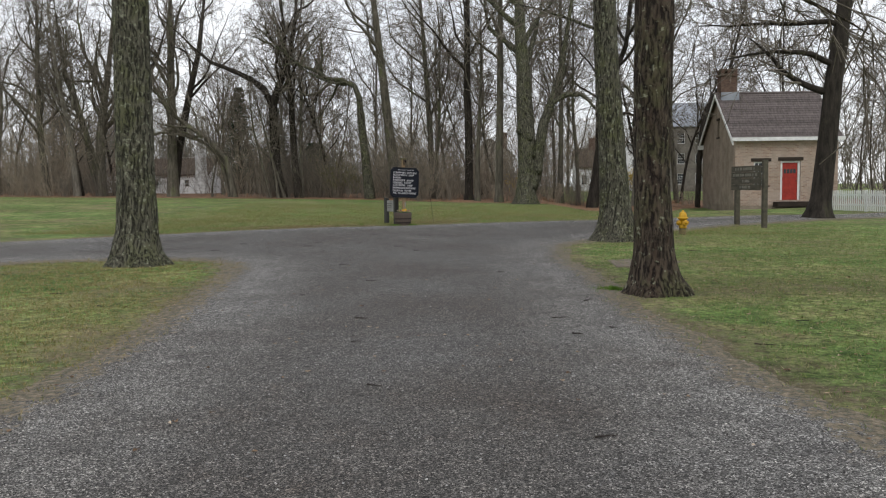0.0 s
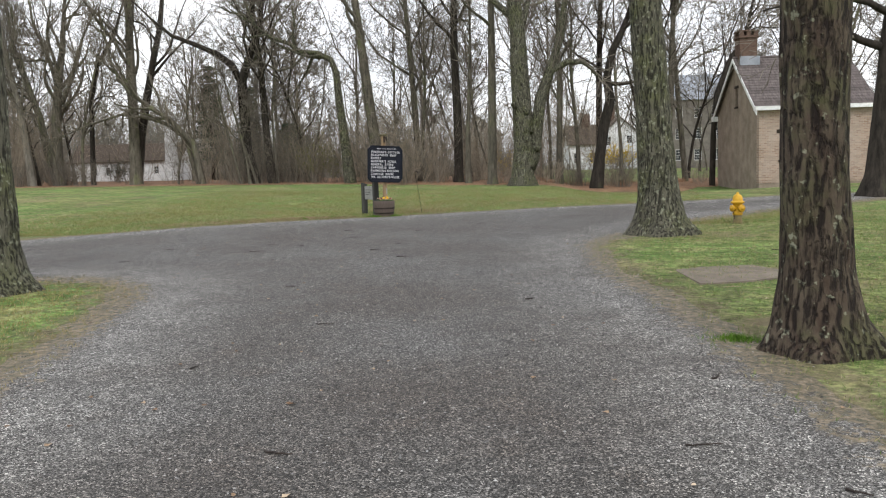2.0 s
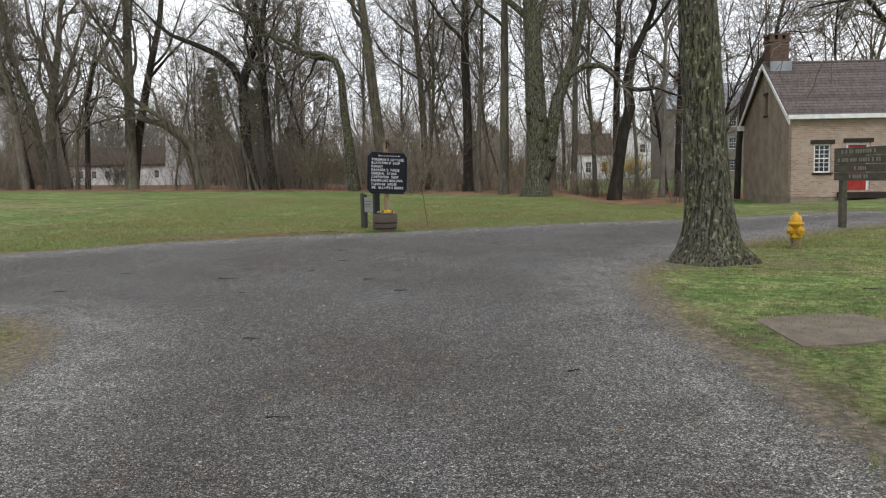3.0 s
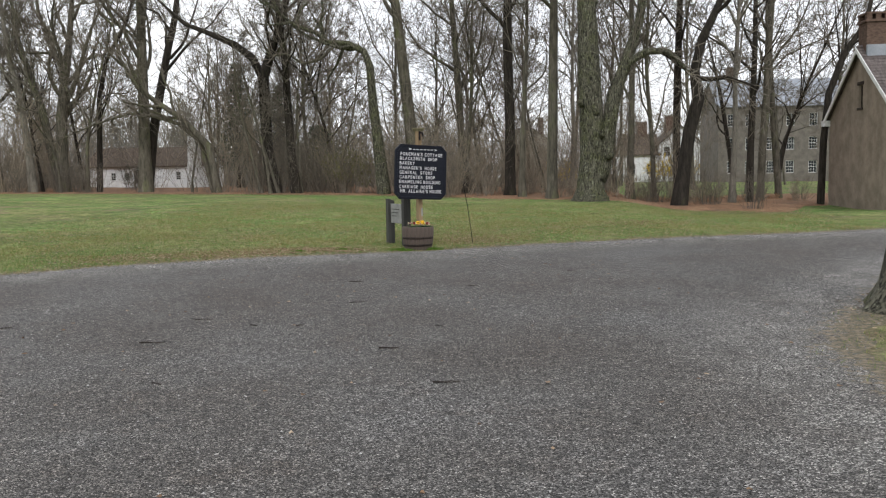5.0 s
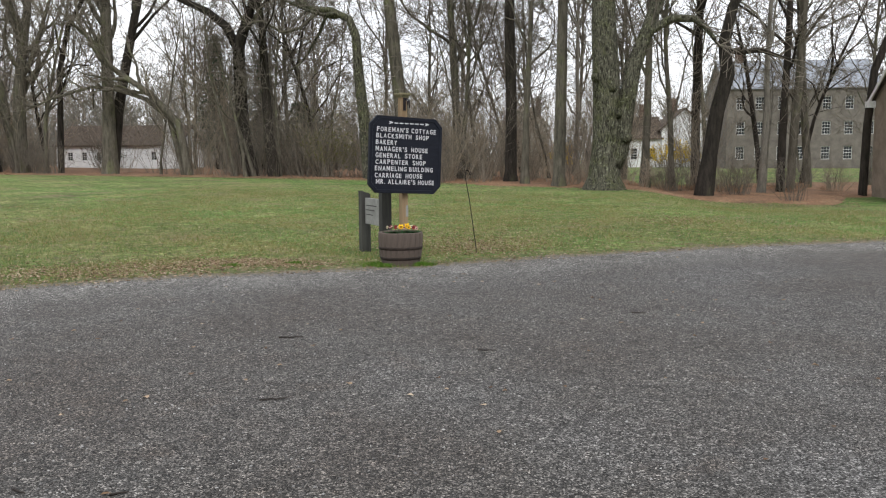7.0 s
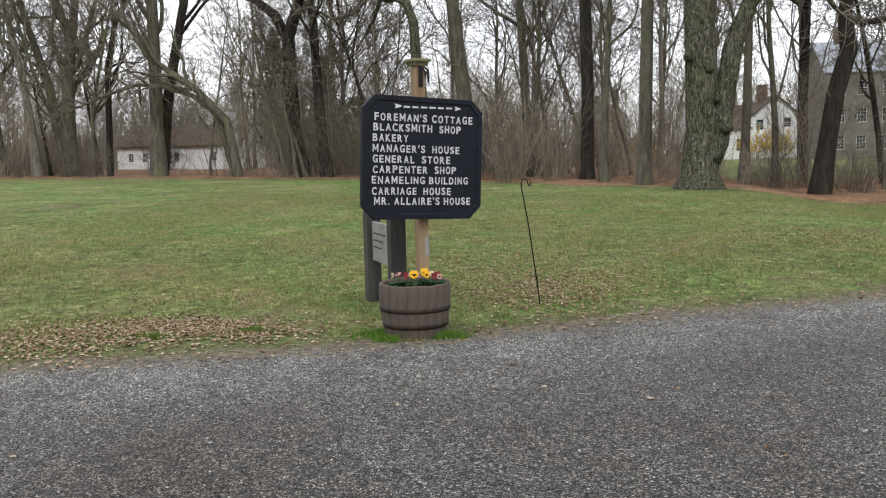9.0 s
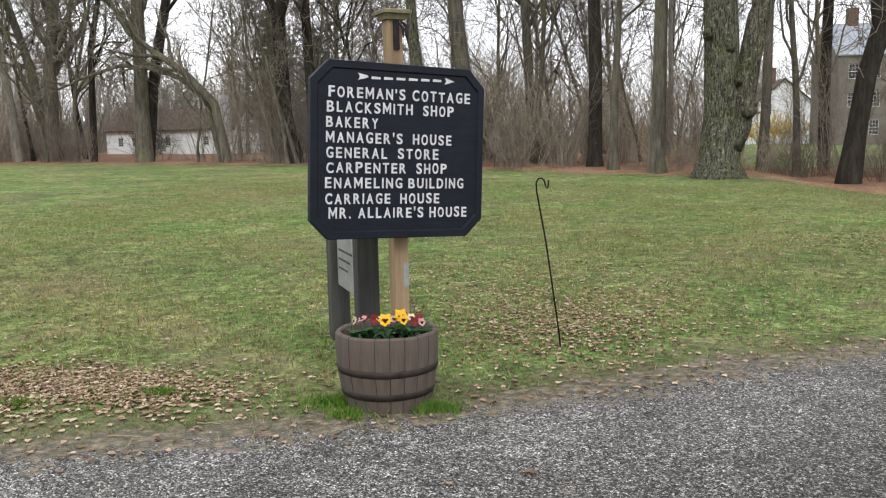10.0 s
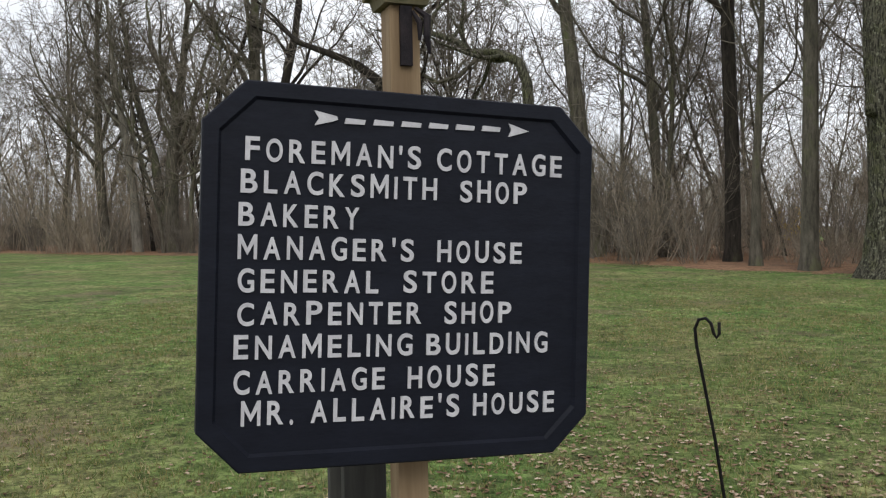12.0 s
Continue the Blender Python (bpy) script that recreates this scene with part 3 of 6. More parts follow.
def build_tree(m, seed, height, r, label, bark, twig=TWIG, lean=(0, 0), wander=0.02, first=0.26, limbs_n=13, reach=0.34, many=(6, 4, 2), line=None, radii=None, fork=0.0,
               group="woodland trees", extra=(), flare=0.5, rough=0.05, sides=10, name="tree", angle=(0.55, 1.0)):
    """A bare tree: tapered, flared trunk, limbs and many fine twigs."""
    rng = random.Random(seed)
    ob = thing(name, m, label, "tree", group)
    trunk, limbs, twigs = Mesh(), Mesh(), Mesh()
    pts = [Vector(p) for p in line] if line else trunk_line(height, lean, wander, rng)
    n = len(pts) - 1
    height = pts[-1].z
    if not radii:
        radii = [r * (1 - 0.80 * (p.z / height) ** 1.15) * (1 + flare * math.exp(-p.z / (r * 1.6))) for p in pts]
    pts = [pts[0] - Vector((0, 0, 0.35))] + pts
    radii = [radii[0] * 1.08] + radii
    trunk.tube(pts, radii, sides, True, lambda i, a, p: 1 + rough * math.sin(a * 5 + seed) * math.exp(-max(p.z, 0) / 0.8) + rough * noise.noise((math.cos(a) * 2, math.sin(a) * 2, p.z * 0.9 + seed)))
    pts = pts[1:]
    if line:
        run = [0.0]
        for p, q in zip(pts, pts[1:]):
            run.append(run[-1] + (q - p).length)
        pts = [Vector([float(np.interp(run[-1] * k / 16, run, [p[i] for p in pts])) for i in range(3)]) for k in range(17)]
    if fork:
        p, d = along(pts, fork)
        for s in (-1, 0, 1):
            q, _ = along(pts, min(0.9, fork + rng.uniform(-0.03, 0.12)))
            way = (d + Vector((s * rng.uniform(0.35, 0.65), rng.uniform(-0.5, 0.5), 0))).normalized()
            branch_out(limbs, twigs, q, way, height * rng.uniform(0.45, 0.65), r * rng.uniform(0.35, 0.5), 0, rng, 0.05, (6, 3, 2), 0.15)
    for k in range(limbs_n):
        f = first + (1 - first) * (k + rng.random() * 0.8) / limbs_n
        p, d = along(pts, min(f, 0.995))
        way = side_way(d, rng.uniform(*angle), rng)
        branch_out(limbs, twigs, p, way, height * reach * (1.15 - 0.75 * (f - first) / (1.001 - first)) * rng.uniform(0.7, 1.1), r * 0.46 * (1.1 - 0.7 * f), 0, rng, 0.08, many)
    for p, d, length, rr, up in extra:
        branch_out(limbs, twigs, Vector(p), Vector(d), length, rr, 0, rng, up, (8, 4, 2), 0.10)
    part("trunk", trunk, bark, ob, smooth=True)
    nl = len(limbs.f)
    limbs.add(twigs.v, twigs.f)
    me = limbs.mesh("crown", bark, True)
    me.materials.append(twig)
    me.polygons.foreach_set("material_index", [0] * nl + [1] * (len(me.polygons) - nl))
    part("crown", me, None, ob, "bare limbs and fine brown twigs")
    return ob


def at(x, y, turn=0.0, s=1.0, sink=0.0):
    return pose(x, y, ground_z(x, y) - sink, 0, 0, turn) @ Matrix.Scale(s, 4)


def fine_trunk(ob, line, radii, seed, bark, buttress, ridge=0.035, sides=40, rings=90):
    """A near trunk with ridged bark relief and root buttresses, in place of the plain one."""
    zs = [p[2] for p in line]
    top = zs[-1]
    m = Mesh()
    pts, rr = [], []
    for i in range(rings + 1):
        z = -0.25 + (top + 0.25) * (i / rings) ** 1.7
        pts.append((float(np.interp(z, zs, [p[0] for p in line])), float(np.interp(z, zs, [p[1] for p in line])), z))
        rr.append(float(np.interp(z, zs, radii)))

    def relief(i, a, p):
        root = sum(math.exp(-((math.sin((a - b) / 2)) / 0.20) ** 2) for b in buttress) * 0.30 * math.exp(-max(p.z, 0) / 0.28)
        c, s = math.cos(a), math.sin(a)
        big = noise.noise((c * 1.3, s * 1.3, p.z * 0.5 + seed)) * 0.05
        rid = abs(noise.noise((c * 7, s * 7, p.z * 1.5 + seed))) * ridge * 2.2 + noise.noise((c * 13, s * 13, p.z * 5 + seed)) * ridge * 0.6
        return 1 + root + big + rid

    m.tube(pts, rr, sides, True, relief)
    for c in ob.children:
        if c.name.startswith("trunk"):
            old = c.data
            c.data = m.mesh("trunk", bark, True)
            bpy.data.meshes.remove(old)


def near_tree(x, y, seed, line, radii, label, bark, buttress, extra, limbs_n=9, first=0.45, name="tree"):
    ob = build_tree(at(x, y), seed, line[-1][2], radii[2], label, bark, TWIG, line=line, radii=list(radii), first=first, limbs_n=limbs_n, reach=0.34, extra=extra, group="trees beside the drive", name=name)
    fine_trunk(ob, line, radii, seed, bark, buttress)
    return ob


near_tree(-3.95, -13.3, 11, [(0, 0, 0), (0.0, 0, 0.25), (0.02, 0, 0.7), (0.03, 0, 1.8), (0.05, 0, 5.2), (0.1, 0.1, 10), (0.2, 0, 19)], (0.55, 0.46, 0.385, 0.35, 0.335, 0.28, 0.06),
          "tall grey-brown tree with lichen-spotted bark and flared roots on the lawn", BARK_MOSSY, (0.3, 1.9, 3.3, 4.6, 5.6),
          [((0.2, 0, 6.6), (1, -0.2, 0.3), 3.0, 0.05, -0.01)])
near_tree(5.41, -17.54, 23, [(0, 0, 0), (-0.02, 0, 0.22), (-0.04, 0, 0.6), (-0.07, 0, 1.7), (-0.06, 0, 4.0), (0, 0.1, 9), (0.2, 0, 17)], (0.41, 0.33, 0.275, 0.245, 0.262, 0.21, 0.05),
          "plated dark-brown tree with reddish bark and a black wet base", BARK_PLATED, (0.5, 2.2, 3.5, 5.0),
          [((0.1, 0, 4.7), (1, 0.5, 0.05), 4.2, 0.07, -0.035), ((0.1, 0, 5.2), (0.8, -0.4, 0.3), 3.8, 0.07, -0.06)])
near_tree(6.37, -6.75, 37, [(0, 0, 0), (-0.02, 0, 0.35), (-0.04, 0, 0.85), (-0.09, 0, 1.7), (-0.28, 0, 4.6), (-0.5, 0.1, 10), (-0.4, 0, 20)], (0.66, 0.50, 0.405, 0.365, 0.31, 0.26, 0.06),
          "stout mossy grey tree with a wide dark root flare", BARK_MOSSY, (0.1, 1.4, 2.6, 3.7, 4.9),
          [((-0.35, 0, 5.5), (-1, 0.1, 0.2), 2.8, 0.05, -0.02), ((-0.35, 0, 6.6), (1, -0.1, 0.3), 3.6, 0.07, -0.02)])
near_tree(15.93, 4.95, 41, [(0, 0, 0), (0.02, 0, 0.3), (0.08, 0, 0.8), (0.27, 0, 2.9), (0.45, 0, 5.2), (0.85, 0.1, 8.2), (1.6, 0, 16)], (0.50, 0.46, 0.39, 0.36, 0.33, 0.27, 0.05),
          "nearly black leaning tree with a swollen burl at its foot", BARK_DARK, (0.4, 2.0, 3.6, 5.2),
          [((0.3, 0, 4.9), (-1, 0, 0.25), 3.9, 0.15, 0.02), ((0.5, 0, 6.0), (-0.9, -0.3, 0.2), 4.8, 0.13, -0.03), ((0.8, 0, 7.5), (-0.9, 0.2, 0.35), 5.5, 0.12, -0.02)], first=0.5)

# trees at the edge of the wood, each with its own bearing
LBL_GREY = "tall bare grey-brown woodland tree with greenish bark"
LBL_DARK = "slender dark-barked bare tree at the wood's edge"


def edge_tree(x, y, seed, h, r, label=LBL_GREY, bark=BARK_FOREST, **kw):
    return build_tree(at(x, y), seed, h, r, label, bark, **kw)


def bough(tree, line, radii, seed, bark, twigs_n=9):
    """A heavy bent limb with twigs, grown from a trunk."""
    rng = random.Random(seed)
    m, tw = Mesh(), Mesh()
    pts = [Vector(p) for p in line]
    m.tube(pts, radii, 9, True, lambda i, a, p: 1 + 0.07 * noise.noise((math.cos(a) * 2, math.sin(a) * 2, p.z * 1.5 + seed)))
    for _ in range(twigs_n):
        p, d = along(pts, rng.uniform(0.35, 1.0))
        branch_out(m, tw, p, side_way(d, rng.uniform(0.5, 1.1), rng), rng.uniform(2.0, 4.5), radii[-1] * 0.7, 1, rng, 0.06, (0, 4, 2), 0.16)
    nl = len(m.f)
    m.add(tw.v, tw.f)
    me = m.mesh("bough", bark, True)
    me.materials.append(TWIG)
    me.polygons.foreach_set("material_index", [0] * nl + [1] * (len(me.polygons) - nl))
    part("bough", me, None, tree)


oak = edge_tree(5.03, 22.9, 101, 20, 0.60, "massive grey oak with a knotted trunk and heavy side limb", BARK_MOSSY, line=[(0, 0, 0), (0, 0, 0.5), (0.08, 0, 1.97), (0.02, 0, 4.4), (-0.09, 0, 6.1), (-0.13, 0, 8.0), (-0.3, 0, 10), (-0.6, 0.2, 19)],
                radii=[0.92, 0.66, 0.55, 0.54, 0.50, 0.44, 0.36, 0.06], limbs_n=11, first=0.38)
bough(oak, [(0.35, -0.1, 0.9), (0.57, -0.1, 1.5), (0.82, -0.1, 3.4), (1.06, -0.1, 4.85), (1.43, -0.1, 5.8), (1.86, 0, 7.0), (2.15, 0, 8.0), (2.6, 0, 11), (3.2, 0.3, 15)], [0.34, 0.36, 0.35, 0.32, 0.27, 0.23, 0.20, 0.13, 0.04], 1, BARK_MOSSY, 16)
bough(oak, [(1.15, -0.1, 5.1), (1.66, -0.15, 6.15), (2.5, -0.2, 6.6), (3.33, -0.2, 6.57), (3.8, -0.2, 6.2), (4.3, -0.2, 5.5)], [0.20, 0.19, 0.17, 0.14, 0.11, 0.05], 2, BARK_MOSSY)
for kx, kz, kr in ((-0.42, 4.3, 0.16), (0.2, 3.9, 0.2), (0.75, 1.95, 0.2), (0.45, 2.9, 0.14)):
    kn_ = Mesh()
    kn_.tube([(kx, -0.35, kz), (kx * 1.15, -0.52, kz + 0.1), (kx * 1.2, -0.60, kz + 0.2)], [kr, kr * 0.85, kr * 0.4], 8, True)
    part("burl", kn_, BARK_MOSSY, oak, "knotted burl", True)
leaner = edge_tree(9.21, 24.3, 103, 17, 0.32, "dark leaning forked tree at the wood's edge", BARK_DARK, line=[(0, 0, 0), (0.21, 0, 1.72), (0.45, 0, 3.47), (0.83, 0, 4.95), (0.66, 0, 6.2), (0.98, 0, 7.65), (1.46, 0, 8.6), (2.05, 0, 10), (2.6, 0, 16)],
                   radii=[0.42, 0.31, 0.30, 0.29, 0.24, 0.21, 0.18, 0.14, 0.05], limbs_n=8, first=0.5)
bough(leaner, [(0.7, 0, 5.9), (1.36, 0, 5.82), (2.1, 0, 5.9), (2.7, 0, 5.68), (3.3, 0, 5.5)], [0.13, 0.11, 0.10, 0.08, 0.04], 3, BARK_DARK)
edge_tree(1.25, 31.5, 105, 22, 0.30, LBL_DARK, BARK_DARK, line=[(0, 0, 0), (0.03, 0, 0.6), (0.05, 0, 4), (-0.05, 0, 8.5), (0.0, 0, 12), (0.1, 0, 22)], radii=[0.40, 0.30, 0.27, 0.25, 0.2, 0.04], limbs_n=8, first=0.4,
          extra=[((0, 0, 9.0), (-0.5, 0, 0.9), 7, 0.13, 0.02)])
edge_tree(1.95, 28.0, 107, 13, 0.17, "slim grey-green young tree", BARK_FOREST, limbs_n=9, first=0.4, reach=0.3)
edge_tree(3.4, 25.9, 109, 21, 0.27, LBL_GREY, BARK_FOREST, line=[(0, 0, 0), (0.0, 0, 0.5), (0.06, 0, 4), (0.12, 0, 9), (0.2, 0, 21)], radii=[0.36, 0.27, 0.24, 0.2, 0.04], limbs_n=10, first=0.42)
edge_tree(7.6, 29.5, 111, 19, 0.2, LBL_GREY, BARK_FOREST, limbs_n=10)
edge_tree(13.22, 27.5, 113, 15, 0.2, LBL_DARK, BARK_DARK, line=[(0, 0, 0), (0.02, 0, 2.4), (0.09, 0, 4.9), (0.16, 0, 7.5), (0.2, 0, 15)], radii=[0.2, 0.17, 0.16, 0.14, 0.04], limbs_n=11, first=0.35)
edge_tree(14.25, 29.5, 115, 17, 0.2, LBL_GREY, BARK_FOREST, line=[(0, 0, 0), (0.12, 0, 3), (0.3, 0, 5.8), (0.34, 0, 8.2), (0.9, 0, 17)], radii=[0.2, 0.19, 0.2, 0.18, 0.04], limbs_n=12, first=0.33, fork=0.5)
edge_tree(13.34, 31.0, 117, 9, 0.14, LBL_DARK, BARK_DARK, line=[(0, 0, 0), (-0.19, 0, 1.9), (-0.56, 0, 4.3), (-0.87, 0, 6.0), (-1.7, 0, 9.5)], radii=[0.15, 0.12, 0.11, 0.09, 0.03], limbs_n=10, first=0.35)
edge_tree(16.25, 33.0, 118, 15, 0.18, LBL_GREY, BARK_FOREST, line=[(0, 0, 0), (-0.26, 0, 3), (-0.51, 0, 6), (-0.74, 0, 9), (-1.0, 0, 15)], radii=[0.2, 0.19, 0.16, 0.13, 0.03], limbs_n=12, first=0.35)
edge_tree(16.0, 25.6, 120, 13, 0.16, LBL_DARK, BARK_DARK, line=[(0, 0, 0), (0.08, 0, 2.95), (0.28, 0, 5.2), (0.92, 0, 6.95), (1.86, 0, 8.4), (2.9, 0, 13)], radii=[0.18, 0.16, 0.16, 0.15, 0.12, 0.03], limbs_n=10, first=0.4)
edge_tree(10.64, 33.0, 122, 18, 0.22, LBL_DARK, BARK_DARK, line=[(0, 0, 0), (-0.05, 0, 3.9), (0.0, 0, 7), (0.07, 0, 9.7), (0.3, 0, 18)], radii=[0.24, 0.22, 0.21, 0.19, 0.04], limbs_n=11, first=0.4)
arch = edge_tree(-6.1, 33.2, 119, 19, 0.36, "leaning mossy tree with a long arched bough", BARK_MOSSY, line=[(0, 0, 0), (-0.32, 0, 3.36), (-0.57, 0, 5.6), (-0.67, 0, 7.4), (-1.0, 0, 8.3), (-1.9, 0, 8.75), (-3.2, 0, 8.9), (-3.7, 0, 9.4), (-5.1, 0, 9.95), (-6.6, 0, 11.2), (-8.0, 0, 12.6)],
                 radii=[0.42, 0.30, 0.26, 0.235, 0.21, 0.18, 0.16, 0.14, 0.11, 0.07, 0.03], limbs_n=15, first=0.5, reach=0.34, angle=(0.5, 1.2))
bough(arch, [(-2.6, 0, 8.8), (-3.6, 0, 7.9), (-4.6, 0, 7.7), (-5.6, 0, 8.3), (-6.4, 0, 8.2)], [0.10, 0.09, 0.08, 0.06, 0.03], 4, BARK_FOREST, 7)
edge_tree(-4.3, 35.0, 121, 22, 0.42, "thick pale-green leaning woodland tree", BARK_FOREST, lean=(-0.10, 0), wander=0.008, limbs_n=10, first=0.45)
edge_tree(-1.6, 36.5, 123, 21, 0.26, LBL_GREY, BARK_FOREST, lean=(-0.05, 0), limbs_n=11)
forked = edge_tree(-13.4, 36.0, 125, 18, 0.36, "dark crooked tree with a long limb reaching sideways", BARK_DARK, line=[(0, 0, 0), (-0.42, 0, 2.4), (-0.53, 0, 5.5), (-0.55, 0, 7.3), (0.12, 0, 9.1), (0.8, 0, 10.8), (1.35, 0, 13.7), (1.7, 0, 18)],
                   radii=[0.46, 0.37, 0.34, 0.34, 0.25, 0.2, 0.13, 0.04], limbs_n=13, first=0.4)
bough(forked, [(-0.52, 0, 7.0), (-1.2, 0, 8.4), (-2.3, 0, 9.25), (-3.7, 0, 9.9), (-5.4, 0, 10.6), (-7.2, 0, 12.2)], [0.28, 0.25, 0.21, 0.17, 0.13, 0.04], 5, BARK_DARK, 16)
edge_tree(-11.93, 35.5, 127, 17, 0.26, LBL_DARK, BARK_DARK, line=[(0, 0, 0), (-0.28, 0, 2.4), (-0.42, 0, 5.8), (-0.49, 0, 8.1), (-0.8, 0, 10.7), (-1.2, 0, 17)], radii=[0.36, 0.27, 0.23, 0.2, 0.17, 0.04], limbs_n=13, first=0.35)
for k, (dx, lean) in enumerate(((-0.9, -0.16), (-0.45, -0.24), (0.5, -0.12), (0.9, 0.05), (-1.7, -0.3))):
    edge_tree(-12.6 + dx, 35.2 + 0.2 * k, 160 + k, 7.5 + 0.7 * k, 0.10, "slender curved bare sapling at the wood's edge", BARK_FOREST, lean=(lean, 0), wander=0.05, limbs_n=9, reach=0.3, first=0.35, group="slender saplings")
edge_tree(-17.64, 37.5, 129, 11, 0.3, "heavily leaning crooked woodland tree", BARK_FOREST, line=[(0, 0, 0), (-0.54, 0, 3.1), (-2.27, 0, 4.9), (-3.8, 0, 5.9), (-5.1, 0, 6.9), (-6.27, 0, 8.9), (-6.8, 0, 12.5)], radii=[0.28, 0.22, 0.19, 0.165, 0.14, 0.09, 0.03], limbs_n=14, first=0.35, reach=0.3)
edge_tree(-18.1, 38.0, 139, 5, 0.25, "slender tree bent over into a long drooping bough", BARK_FOREST, line=[(0, 0, 0), (-0.79, 0, 3.4), (-2.2, 0, 4.55), (-3.85, 0, 5.1), (-5.5, 0, 5.3), (-7.8, 0, 4.7), (-10.9, 0, 3.5)], radii=[0.19, 0.16, 0.13, 0.115, 0.10, 0.065, 0.02], limbs_n=14, first=0.35, reach=0.6)
edge_tree(-23.42, 39.5, 131, 20, 0.40, LBL_GREY, BARK_FOREST, line=[(0, 0, 0), (0.05, 0, 2.8), (0.12, 0, 6.4), (0.15, 0, 10), (0.4, 0, 20)], radii=[0.53, 0.40, 0.36, 0.32, 0.05], limbs_n=13, first=0.3, fork=0.42)
edge_tree(-23.5, 40.1, 133, 19, 0.32, LBL_DARK, BARK_DARK, line=[(0, 0, 0), (0.46, 0, 3.8), (1.1, 0, 6.7), (1.8, 0, 9.6), (2.4, 0, 11.8), (3.4, 0, 19)], radii=[0.34, 0.33, 0.29, 0.25, 0.21, 0.04], limbs_n=12, first=0.4)
edge_tree(-27.42, 41.0, 134, 15, 0.19, LBL_DARK, BARK_DARK, line=[(0, 0, 0), (0.13, 0, 3.1), (0.27, 0, 6.5), (0.92, 0, 9.1), (2.5, 0, 11.7), (3.6, 0, 15)], radii=[0.22, 0.19, 0.18, 0.15, 0.13, 0.03], limbs_n=13, first=0.3)
edge_tree(-30.6, 42.0, 135, 18, 0.42, LBL_GREY, BARK_FOREST, line=[(0, 0, 0), (-0.03, 0, 2.5), (0.09, 0, 5.3), (0.43, 0, 7.7), (0.95, 0, 10.6), (1.9, 0, 18)], radii=[0.54, 0.42, 0.38, 0.32, 0.24, 0.04], limbs_n=14, first=0.25, fork=0.36)
edge_tree(-30.9, 42.6, 136, 17, 0.3, LBL_GREY, BARK_FOREST, line=[(0, 0, 0), (-0.83, 0, 2.9), (-1.26, 0, 5.6), (-2.26, 0, 8.8), (-2.9, 0, 11), (-3.6, 0, 17)], radii=[0.36, 0.31, 0.27, 0.22, 0.18, 0.04], limbs_n=13, first=0.3)
edge_tree(-32.28, 41.0, 137, 17, 0.26, "pale leaning woodland tree with a curved foot", BARK_GREY, line=[(0, 0, 0), (-0.25, 0, 3.2), (-0.58, 0, 6.2), (-1.34, 0, 10), (-2.0, 0, 17)], radii=[0.35, 0.26, 0.22, 0.18, 0.04], limbs_n=13, first=0.3)
edge_tree(-35.5, 42.0, 138, 18, 0.34, LBL_GREY, BARK_FOREST, wander=0.03, lean=(-0.08, 0), limbs_n=13, first=0.25, fork=0.35)

# the rest of the wood from a few grown kinds
kinds = []
for k, (h, r, bark, kw) in enumerate([(17, 0.16, BARK_FOREST, dict(fork=0.45)), (15, 0.12, BARK_DARK, dict(fork=0.35)), (18, 0.17, BARK_GREY, dict(first=0.35, fork=0.5)), (12, 0.08, BARK_FOREST, dict(reach=0.28)),
                                      (16, 0.15, BARK_FOREST, dict(fork=0.25, lean=(0.06, 0))), (10, 0.06, BARK_GREY, dict(reach=0.3, first=0.2)), (14, 0.11, BARK_FOREST, dict(lean=(-0.12, 0.02), wander=0.06, fork=0.4))]):
    kw = dict(kw)
    kw.setdefault("limbs_n", 11)
    kw.setdefault("wander", 0.055)
    kw.setdefault("many", (7, 4, 2))
    kw.setdefault("reach", 0.40)
    kw.setdefault("first", 0.2)
    kinds.append(build_tree(pose(0, 0, 0), 300 + k, h, r, ("bare dark-barked woodland tree", "bare grey-brown woodland tree")[bark is not BARK_DARK], bark, **kw))
rng = random.Random(5)
spots, taken = [], [(-6.1, 33.2), (5.2, 22.9), (9.2, 24.3), (1.25, 31.5), (3.4, 25.9), (-13.4, 36), (-23.4, 39.5), (-30.6, 42)]
clear = [(13, 26, 80, 106), (20, 42, 66, 92), (-43, -27, 55, 73)]


def in_gap(x, y):
    """The thin stretch of wood through which the whitewashed cottage shows."""
    return y < 64 and -0.54 < (x - 1.7) / (y + 13) < -0.385


def beside_oak(x, y):
    """The open view past the oak to the white cottage and the mill lawn."""
    return 30 < y < 104 and 0.13 < (x - 1.7) / (y + 13) < 0.46


def plant(x0, x1, y_off, count, gap):
    tries = made = 0
    while made < count and tries < 4000:
        tries += 1
        x = rng.uniform(x0, x1)
        y = float(np.interp(x, WOODS_EDGE[:, 0], WOODS_EDGE[:, 1])) + y_off[0] + (y_off[1] - y_off[0]) * rng.random() ** 1.3
        if any(a < x < b and c < y < d for a, b, c, d in clear) or any(math.hypot(x - p, y - q) < gap for p, q in taken):
            continue
        if 14.5 < x < 23 and y < 28 or in_gap(x, y) and rng.random() < 0.9 or beside_oak(x, y) and rng.random() < 0.6 or -8 < x < 1 and rng.random() < 0.45:
            continue
        taken.append((x, y))
        spots.append((x, y))
        made += 1


plant(-72, 2, (2.5, 34), 60, 2.0)
plant(2, 40, (3.0, 50), 28, 2.6)
plant(18, 60, (0.5, 20), 14, 2.6)
first_use = set()
for x, y in spots:
    k = rng.choice((0, 0, 1, 1, 2, 3, 3, 4, 5, 5, 6))
    m = at(x, y, rng.uniform(0, 360), rng.uniform(0.8, 1.15), 0.05)
    if k in first_use:
        o = copy_thing(kinds[k], m)
        o.matrix_basis = m
    else:
        kinds[k].matrix_basis = m
        first_use.add(k)

